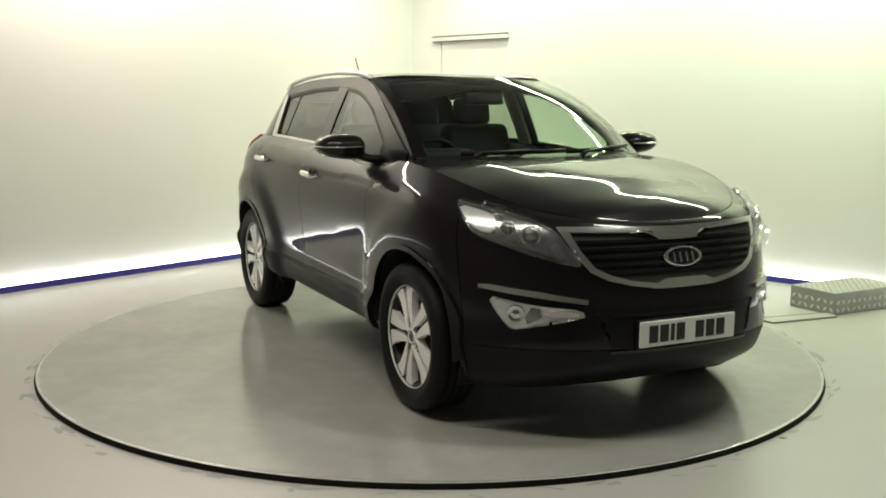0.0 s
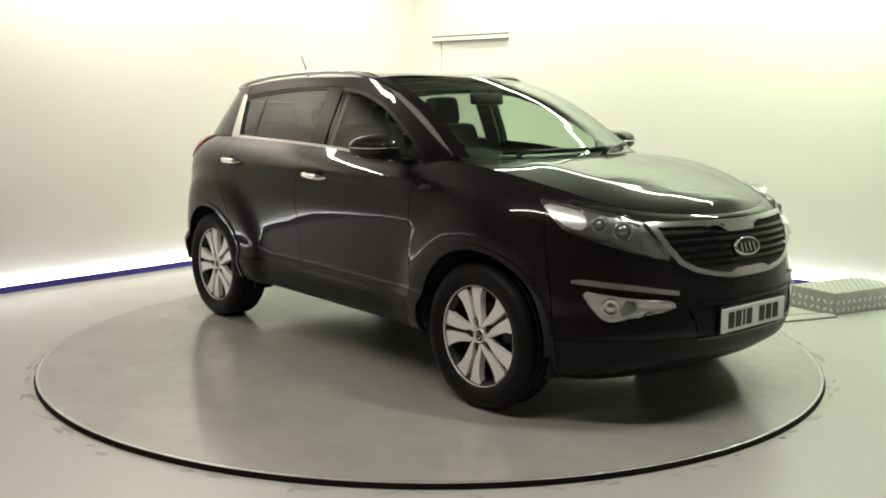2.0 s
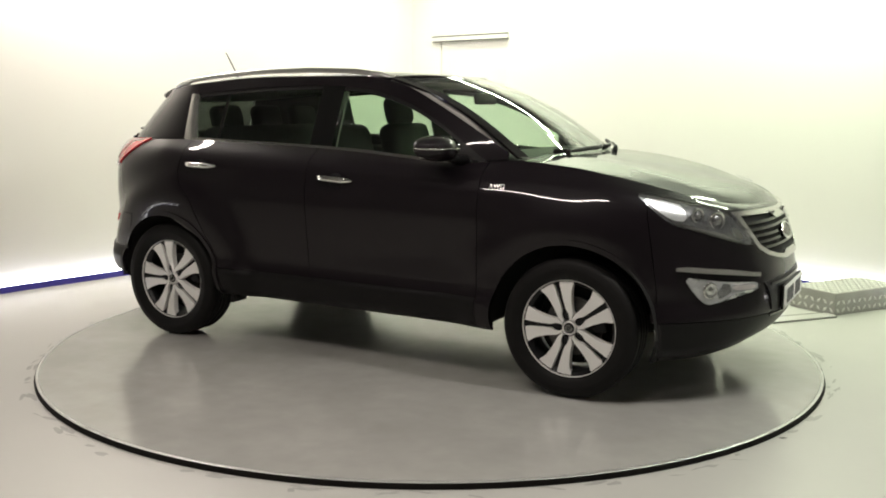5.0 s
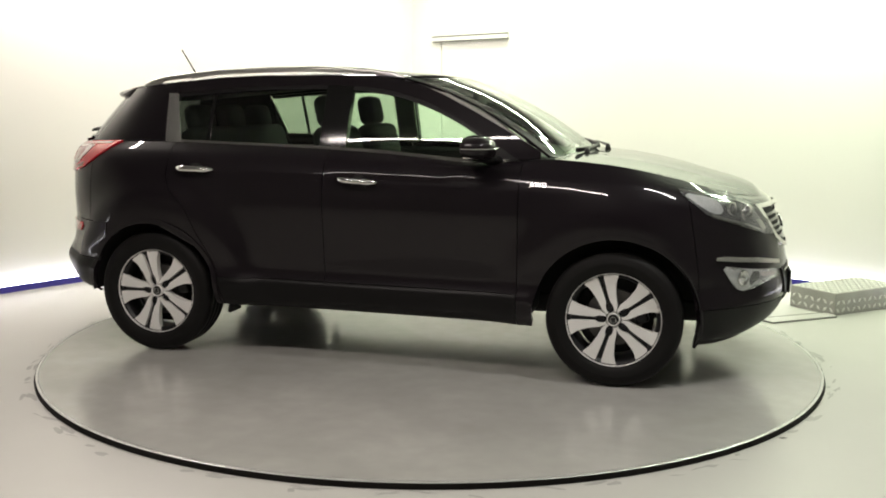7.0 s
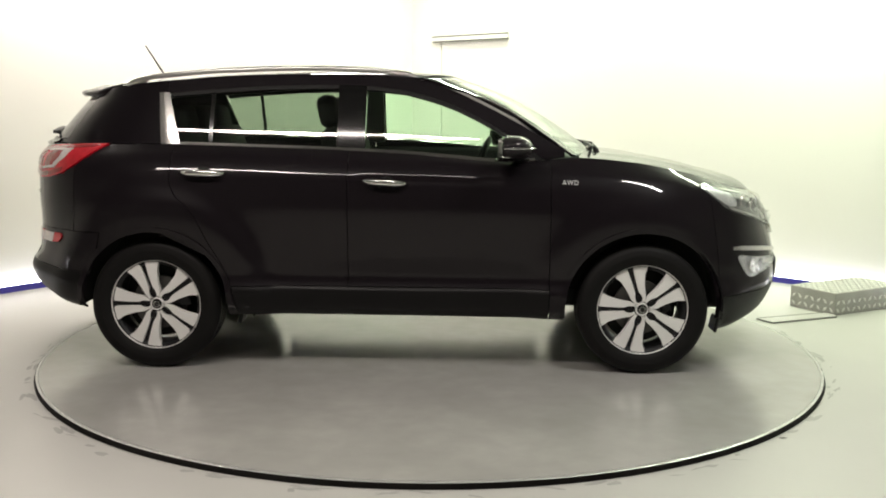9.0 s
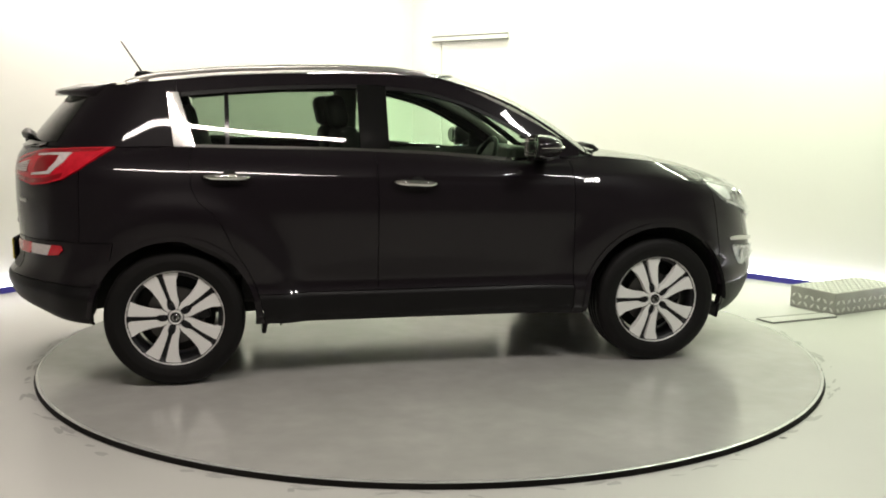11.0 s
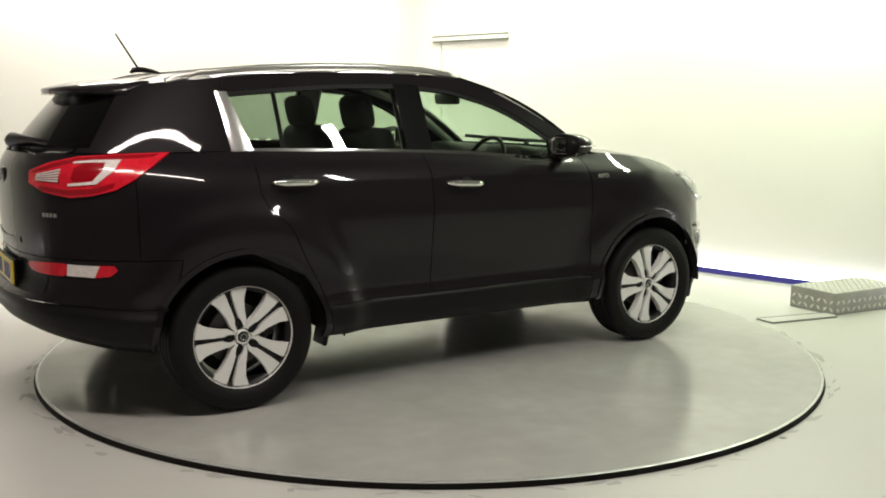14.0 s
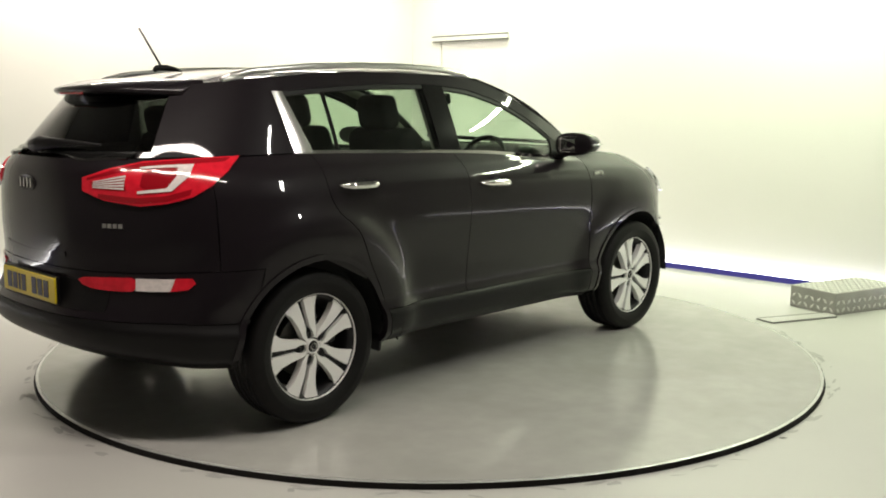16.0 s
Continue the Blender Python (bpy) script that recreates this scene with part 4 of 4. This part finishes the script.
for sd in (-1, 1):
    pane("quarter_window", -1.262, -1.035, sill_z, lambda x: win_top(x) - .012, -0.010, M_PRIVACY, car, sd, "dark tinted quarter window", 10)
    pane("window_divider", -1.050, -1.028, sill_z, lambda x: win_top(x) - .004, -0.006, M_GLOSSBLACK, car, sd, "", 2)
    pane("rear_door_window", -1.030, -.330, sill_z, lambda x: win_top(x) - .012, -0.010, M_PRIVACY, car, sd, "dark tinted rear door window")
    pane("door_pillar", -.345, -.190, lambda x: belt(x) + .002, lambda x: win_top(x) + .002, -0.003, M_GLOSSBLACK, car, sd, "gloss black door pillar", 6, 0.04)
    pane("front_door_window", -.195, .640, sill_z, lambda x: win_top(x) - .010, -0.010, M_GLASS, car, sd, "greenish front door window")
    pane("mirror_sail", .620, .775, lambda x: belt(x) + .002, lambda x: win_top(x) + .002, -0.003, M_PLASTIC, car, sd, "black mirror mount panel", 6, 0.02)
    pane("window_seal", -1.27, .640, lambda x: win_top(x) - .020, lambda x: win_top(x) + .001, -0.004, M_PLASTIC, car, sd, "", 60, 0.015)
    pane("chrome_strip", -1.30, .735, lambda x: belt(x) - .004, lambda x: belt(x) + .013, 0.006, M_CHROME, car, sd, "bright chrome strip along the window sill", 60, 0.012)
    # broad satin chrome piece behind the rear window
    bm = bmesh.new()
    rows = []
    for k in range(13):
        t = k / 12
        z = 1.219 + t * .276
        x0, x1 = -1.306 - .034 * t, -1.200 - .082 * t
        rows.append([bm.verts.new((x0 + (x1 - x0) * i / 4, -(side_y(x0 + (x1 - x0) * i / 4, z) + 0.007 + .004 * math.sin(math.pi * i / 4)), z)) for i in range(5)])
    for r, s in zip(rows, rows[1:]):
        for i in range(4):
            bm.faces.new((r[i], r[i + 1], s[i + 1], s[i]))
    orient(bm, 90)
    finish("chrome_quarter_trim", bm, 0.014, M_TRIM, car, sd, "broad satin chrome trim at the rear side window")
    for x0, x1, z0, z1 in ((-1.170, -.918, 1.073, 1.069), (-.196, .054, 1.036, 1.023)):
        base = on_skin(((x0 + x1) / 2, -.9, (z0 + z1) / 2), 90, 0)
        pts, rad = [], []
        for k in range(13):
            t = k / 12
            bow = math.sin(math.pi * t)
            pts.append((x0 + (x1 - x0) * t, base.y - .006 - .034 * min(1, bow * 1.6), z0 + (z1 - z0) * t))
            rad.append(.004 + .011 * min(1, bow * 1.8))
        pts = [(p[0], abs(p[1]) * sd, p[2]) for p in pts]
        hd = tube("door_handle", pts, rad, M_CHROME, car, "chrome door handle", 1.15)
        cup = turned("handle_cup", [(.0005, .001), (.040, .002), (.046, .004)], on_skin(((x0 + x1) / 2 + .01, -.9, (z0 + z1) / 2 - .012), 90, 0.001), 90, M_INNER, hd, sd)
    # door mirror
    my = sd * .965
    bm = bmesh.new()
    bmesh.ops.create_uvsphere(bm, u_segments=28, v_segments=16, radius=1.0)
    for v in bm.verts:
        x, y, z = v.co
        x = math.copysign(abs(x) ** .8, x)
        y = math.copysign(abs(y) ** .75, y)
        z = math.copysign(abs(z) ** .82, z)
        if x < -.25:
            x = -.25 + (x + .25) * .12
        v.co = Vector((.595 + .115 * x - .02 * abs(y), my + .132 * y, 1.216 + .068 * (z if z > 0 else z * .92) * (1 - .18 * (y * sd)) + .006 * y * sd))
    mir = part("door_mirror", bm, M_PAINT, car, "black door mirror with a bright strip", smooth=True)
    bm = box_bm(.008, .195, .096, None, .02, 3)
    bmesh.ops.transform(bm, matrix=pose(.560, my, 1.217, 0, 0, sd * -8), verts=bm.verts)
    part("mirror_glass", bm, M_CHROME, mir, "mirror glass")
    tube("bright_strip", [(.555, my + sd * .127, 1.220), (.62, my + sd * .128, 1.220), (.68, my + sd * .105, 1.220), (.712, my + sd * .04, 1.220), (.714, my - sd * .05, 1.220), (.70, my - sd * .10, 1.220)],
         .0050, M_CHROME, mir, "thin bright strip", .8)
    tube("mirror_arm", [(.66, sd * .765, 1.150), (.645, sd * .82, 1.155), (.63, sd * .88, 1.175)], [.045, .038, .04], M_PLASTIC, mir, "", .6)
    # roof rail
    rail = tube("roof_rail", [(-1.545, sd * .553, 1.538), (-1.50, sd * .560, 1.558), (-1.39, sd * .568, 1.584), (-1.06, sd * .577, 1.616), (-.75, sd * .580, 1.630), (-.45, sd * .580, 1.635),
                              (-.15, sd * .577, 1.626), (.03, sd * .570, 1.605), (.10, sd * .566, 1.580), (.13, sd * .563, 1.562)], .0125, M_SATIN, car, "satin silver roof rail", 1.2)
    for x, z in ((-1.49, 1.550), (.06, 1.586)):
        part("rail_foot", box_bm(.12, .026, .018, pose(x, sd * .560, z, 0, -10 if x < 0 else 16, 0), .008, 2), M_SATIN, rail)
    # drive badge on the wing, the letters laid on the skin
    words = bpy.data.curves.new("letters", "FONT")
    words.body, words.size, words.extrude, words.space_character = "AWD", .034, .0012, 1.1
    flat_text = new("letters", words)
    bpy.context.view_layer.update()
    me = bpy.data.meshes.new_from_object(flat_text.evaluated_get(bpy.context.evaluated_depsgraph_get()))
    bpy.data.objects.remove(flat_text)
    for v in me.vertices:
        x = .872 + v.co.x if sd == -1 else .985 - v.co.x
        p = on_skin((x, -.9, 1.022 + v.co.y), 90, .003 + v.co.z)
        v.co = (p.x, p.y * -sd, p.z)
    me.materials.clear()
    me.materials.append(M_SATIN)
    drive_badge = new("wing_badge", me)
    drive_badge.parent = car
    tagged(drive_badge, "small silver badge lettered AWD")
    # moulded lip round each wheel arch, inner liner and flaps
    for ws in (1, -1):
        r0 = ARCH_R[ws]
        angs = [radians((-8 if ws == 1 else -6) + (194 if ws == 1 else 184) * k / 48) for k in range(49)]
        ribbon("arch_lip", [(ws * WHEEL_X + math.cos(a) * (r0 - .004), -.9, WHEEL_Z + math.sin(a) * (r0 - .004)) for a in angs],
               [(ws * WHEEL_X + math.cos(a) * (r0 + .022), -.9, WHEEL_Z + math.sin(a) * (r0 + .022)) for a in angs], 90, 0.007, M_PAINT, car, sd, "black wheel-arch lip", depth=0.03, fine=1, steps=4)
        bm = spin_bm([(r0 + .01, -.90 if sd == -1 else .90), (r0 + .02, sd * .52), (0.02, sd * .50)], 32, axis="Y", a0=radians(-2), a1=radians(182))
        bmesh.ops.transform(bm, matrix=Matrix.Translation((ws * WHEEL_X, 0, WHEEL_Z)), verts=bm.verts)
        part("arch_liner", bm, M_INNER, car, "dark wheel-arch liner")
    for x, z, w, h in ((1.735, .262, .018, .085), (-.868, .285, .024, .09)):
        part("mud_flap", box_bm(w, .13, h, pose(x, sd * .79, z, 0, 12, 0), .006, 1), M_PLASTIC, car, "black mud flap")


# ---------------------------------------------------------------- the car: wheels
def blade_bm(outline, y0, y1, bevel=0.003):
    bm = bmesh.new()
    lo = [bm.verts.new((x, y0, z)) for x, z in outline]
    hi = [bm.verts.new((x, y1, z)) for x, z in outline]
    n = len(outline)
    bm.faces.new(lo), bm.faces.new(list(reversed(hi)))
    for i in range(n):
        bm.faces.new((lo[i], hi[i], hi[(i + 1) % n], lo[(i + 1) % n]))
    if bevel:
        bmesh.ops.bevel(bm, geom=[e for e in bm.edges if all(abs(v.co.y - y0) < 1e-6 for v in e.verts)], offset=bevel, segments=2, affect="EDGES")
    return bm


def spoke_bm(flip):
    pts = [(.040, .012), (.052, .0215), (.074, .0215), (.096, .0100), (.150, .0112), (.2400, .0155), (.2345, .0555), (.2260, .0830), (.2195, .0965), (.2150, .0945), (.2080, .0840), (.1960, .0745), (.1800, .0675), (.155, .0590), (.120, .0490), (.090, .0440), (.066, .0415), (.046, .0310), (.036, .025)]
    return blade_bm([(a, b * flip) for a, b in pts], -.086, -.050)


TYRE = [(.240, -.090), (.250, -.103), (.272, -.113), (.292, -.117), (.297, -.1185), (.302, -.117), (.322, -.114), (.338, -.106), (.347, -.094), (.3515, -.078), (.352, -.045), (.345, -.043), (.345, -.037),
        (.352, -.035), (.352, -.004), (.345, -.003), (.345, .003), (.352, .004), (.352, .035), (.345, .037), (.345, .043), (.352, .045), (.3515, .078), (.347, .094), (.330, .112), (.297, .1185), (.25, .103), (.24, .09)]
BARREL = [(.238, -.088), (.226, -.080), (.218, -.060), (.212, .02), (.222, .085), (.240, .088)]
LIP = [(.2455, -.094), (.2450, -.0965), (.2425, -.097), (.2410, -.094), (.2405, -.086), (.243, -.086)]


def build_wheel(x, sd):
    """Alloy wheel with five slotted spokes; its outer face points to negative y before turning."""
    wheel = part("wheel", spin_bm(BARREL, 64, axis="Y"), M_ALLOYDARK, car, "five-spoke machined alloy wheel with dark pockets", smooth=True)
    wheel.matrix_local = pose(x, sd * .8075, WHEEL_Z, 0, 0, 0 if sd == -1 else 180)
    part("tyre", spin_bm(TYRE, 72, axis="Y"), M_TYRE, wheel, "black rubber tyre", smooth=True)
    part("rim_lip", spin_bm(LIP, 72, True, axis="Y"), M_ALLOY, wheel, smooth=True)
    part("brake_disc", spin_bm([(.0005, -.010), (.06, -.010), (.075, -.018), (.148, -.018), (.148, .004), (.08, .004)], 48, axis="Y"), M_DISC, wheel, "grey steel brake disc", smooth=False)
    part("inner_shield", spin_bm([(.0005, .03), (.20, .03)], 40, axis="Y"), M_INNER, wheel)
    part("caliper", box_bm(.07, .06, .15, pose(.125, -.005, .05, 0, -18, 0), .012, 2), M_ALLOYDARK, wheel)
    for k in range(5):
        a = 36 + 72 * k
        for flip in (-1, 1):
            sp = part("spoke", spoke_bm(flip), M_ALLOY, wheel, "machined silver spoke" if flip == 1 else "")
            sp.matrix_local = pose(0, 0, 0, 0, -a, 0)
        bolt = part("wheel_bolt", spin_bm([(.0005, -.076), (.009, -.078), (.0125, -.076), (.0125, -.05)], 8, axis="Y"), M_ALLOYDARK, wheel)
        bolt.matrix_local = pose(.063 * math.cos(radians(a)), 0, .063 * math.sin(radians(a)))
        back = part("slot_back", box_bm(.20, .006, .042, pose(.136, -.0605, 0)), M_ALLOYDARK, wheel)
        back.matrix_local = pose(0, 0, 0, 0, -a, 0)
    part("hub", spin_bm([(.0005, -.070), (.027, -.079), (.030, -.0865), (.034, -.0865), (.036, -.060)], 40, axis="Y"), M_ALLOY, wheel, smooth=True)
    part("hub_cap", spin_bm([(.0005, -.0875), (.020, -.0870), (.026, -.084), (.0275, -.075)], 28, axis="Y"), M_GLOSSBLACK, wheel, "black hub cap", smooth=True)
    part("cap_ring", spin_bm([(.013, -.0870), (.0145, -.0888), (.0165, -.0885), (.0175, -.0865)], 28, axis="Y"), M_CHROME, wheel, smooth=True)


for wx in (WHEEL_X, -WHEEL_X):
    for sd in (-1, 1):
        build_wheel(wx, sd)

# ---------------------------------------------------------------- the car: roof fittings, wipers, underside, cabin
ant = tube("aerial_base", [(-1.40, 0, 1.592), (-1.44, 0, 1.601), (-1.49, 0, 1.606), (-1.535, 0, 1.604), (-1.55, 0, 1.590)], [.006, .016, .022, .020, .012], M_PLASTIC, car, "black roof aerial", .7)
tube("aerial_rod", [(-1.510, 0, 1.610), (-1.535, 0, 1.650), (-1.620, 0, 1.785)], [.0055, .0050, .0040], M_PLASTIC, ant, "", 1.0)
cowl_v, cowl_f = [], []
for a in range(25):
    h = -1 + a / 12
    xw = 1.14 - .180 * abs(h) ** 2.2
    y = .70 * h
    cowl_v += [(xw - .05, y, 1.182), (xw + .02, y, 1.166), (xw + .10, y, 1.150), (xw + .10, y, 1.10)]
for a in range(24):
    for k in range(3):
        b = a * 4 + k
        cowl_f.append((b, b + 1, b + 5, b + 4))
bmq = bmesh.new()
bv = [bmq.verts.new(p) for p in cowl_v]
for f in cowl_f:
    bmq.faces.new([bv[k] for k in f])
part("scuttle_panel", bmq, M_PLASTIC, car, "black scuttle panel below the windscreen", smooth=True)
for pts in ([(1.060, -.50, 1.198), (1.105, -.27, 1.200), (1.118, .0, 1.204), (1.108, .10, 1.206)], [(1.118, .10, 1.200), (1.085, .32, 1.206), (1.020, .50, 1.214), (.960, .61, 1.222)]):
    wp = tube("wiper_blade", pts, .009, M_PLASTIC, car, "black wiper blade", 1.4)
    end = Vector(pts[0])
    tube("wiper_arm", [end + Vector((.05, .06, -.020)), end + Vector((.045, .10, .004)), (Vector(pts[1]) + Vector(pts[2])) / 2 + Vector((.016, 0, .010))], [.018, .012, .007], M_PLASTIC, wp, "", .7)

part("underbody", box_bm(3.50, 1.06, .12, pose(0.10, 0, .35), .02, 1), M_INNER, car, "dark underbody")
part("underbody", box_bm(1.72, 1.62, .10, pose(0, 0, .35), .02, 1), M_INNER, car)
part("engine_block", box_bm(1.05, .98, .55, pose(1.42, 0, .68), .05, 1), M_INNER, car, "dark engine bay")
part("luggage_tub", box_bm(.85, .98, .70, pose(-1.62, 0, .75), .05, 1), M_INNER, car, "dark luggage area")
part("cabin_floor", box_bm(1.86, 1.50, .22, pose(-.07, 0, .50), .02, 1), M_DASH, car, "dark cabin floor")
for sd in (-1, 1):
    tube("pillar_trim", [(.86, sd * .655, 1.175), (.62, sd * .640, 1.345), (.36, sd * .610, 1.475), (.08, sd * .560, 1.550)], [.030, .034, .034, .030], M_HEADLINING, car, "pale grey pillar trim", .8)
    part("door_card", box_bm(2.15, .05, .62, pose(-.27, sd * .735, .835), .02, 1), M_DASH, car, "dark door lining")
part("parcel_shelf", box_bm(.62, 1.22, .03, pose(-1.60, 0, 1.14), .01, 1), M_DASH, car)
hv = [(x, y * .965, z - .045) for x, y, z in roof_v]
mirror_mesh("headlining", hv, roof_f, M_HEADLINING, car, 0, "pale grey headlining", 0)


def cushion(name, sx, sy, sz, m, mat, parent, label="", r=0.05):
    bm = box_bm(sx, sy, sz, None, min(r, sx * .45, sy * .45, sz * .45), 4)
    bmesh.ops.transform(bm, matrix=m, verts=bm.verts)
    return part(name, bm, mat, parent, label, smooth=True)


for sd in (-1, 1):
    seat = cushion("front_seat", .52, .50, .18, pose(.02, sd * .37, .70, 0, -6, 0), M_CLOTH, car, "black cloth front seat")
    cushion("backrest", .15, .50, .62, pose(-.33, sd * .37, 1.01, 0, -14, 0), M_CLOTH, seat, "", .07)
    cushion("headrest", .11, .26, .19, pose(-.435, sd * .37, 1.395, 0, -12, 0), M_CLOTH, seat, "", .05)
    for dy in (-.06, .06):
        tube("headrest_post", [(-.40, sd * .37 + dy, 1.28), (-.425, sd * .37 + dy, 1.34)], .007, M_CHROME, seat)
bench = cushion("rear_bench", .50, 1.25, .18, pose(-.86, 0, .72, 0, -5, 0), M_CLOTH, car, "black cloth rear bench")
cushion("backrest", .15, 1.25, .58, pose(-1.17, 0, 1.01, 0, -16, 0), M_CLOTH, bench, "", .06)
for y in (-.40, 0, .40):
    cushion("headrest", .10, .26, .16, pose(-1.275, y, 1.345, 0, -12, 0), M_CLOTH, bench, "", .045)
dash = cushion("dashboard", .46, 1.40, .34, pose(.86, 0, 1.00, 0, 8, 0), M_DASH, car, "dark dashboard", .09)
cushion("instrument_hood", .22, .36, .10, pose(.66, -.37, 1.145, 0, 6, 0), M_DASH, dash, "", .04)
cushion("centre_console", .62, .24, .30, pose(.42, 0, .78, 0, -10, 0), M_DASH, dash, "", .05)
sw = bmesh.new()
for i in range(40):
    a = 2 * math.pi * i / 40
    for k in range(8):
        b = 2 * math.pi * k / 8
        r = .185 + .015 * math.cos(b)
        sw.verts.new((.015 * math.sin(b), r * math.cos(a), r * math.sin(a)))
sw.verts.ensure_lookup_table()
for i in range(40):
    for k in range(8):
        sw.faces.new([sw.verts[j] for j in (i * 8 + k, i * 8 + (k + 1) % 8, ((i + 1) % 40) * 8 + (k + 1) % 8, ((i + 1) % 40) * 8 + k)])
SW = pose(.42, -.37, 1.075, 0, 24, 0)
bmesh.ops.transform(sw, matrix=SW, verts=sw.verts)
steer = part("steering_wheel", sw, M_PLASTIC, car, "black steering wheel", smooth=True)
cushion("steering_boss", .05, .14, .12, SW @ pose(.02, 0, 0), M_PLASTIC, steer, "", .02)
for rx in (90, -90, 180):
    part("steering_spoke", box_bm(.016, .035, .14, SW @ pose(.012, 0, 0, rx) @ pose(0, 0, .11), .005, 1), M_SATIN if rx == 180 else M_PLASTIC, steer)
cushion("rear_view_mirror", .035, .25, .07, pose(.40, 0, 1.475, 0, -10, 0), M_PLASTIC, car, "black rear-view mirror", .015)
for sd in (-1, 1):
    pane("belt_pillar_trim", -.335, -.20, lambda x: belt(x), lambda x: win_top(x), -0.055, M_HEADLINING, car, sd, "", 4, 0.02)


# ---------------------------------------------------------------- what moves
def motions():
    """Turntable and car turn together, about 6.9 degrees a second."""
    table_rows, car_rows = [], []
    for i in range(33):
        t = i * 0.5
        a = -63.759 + 6.8753 * t - 0.000923 * (t - 8) ** 2
        c, s = math.cos(radians(a)), math.sin(radians(a))
        table_rows.append((t, pose(0, 0, 0, 0, 0, a)))
        car_rows.append((t, pose(c * CAR_X - s * CAR_Y, s * CAR_X + c * CAR_Y, 0, 0, 0, a)))
    walk(turntable, table_rows)
    walk(car, car_rows)


CAR_X, CAR_Y = -0.1614, 0.2129
motions()
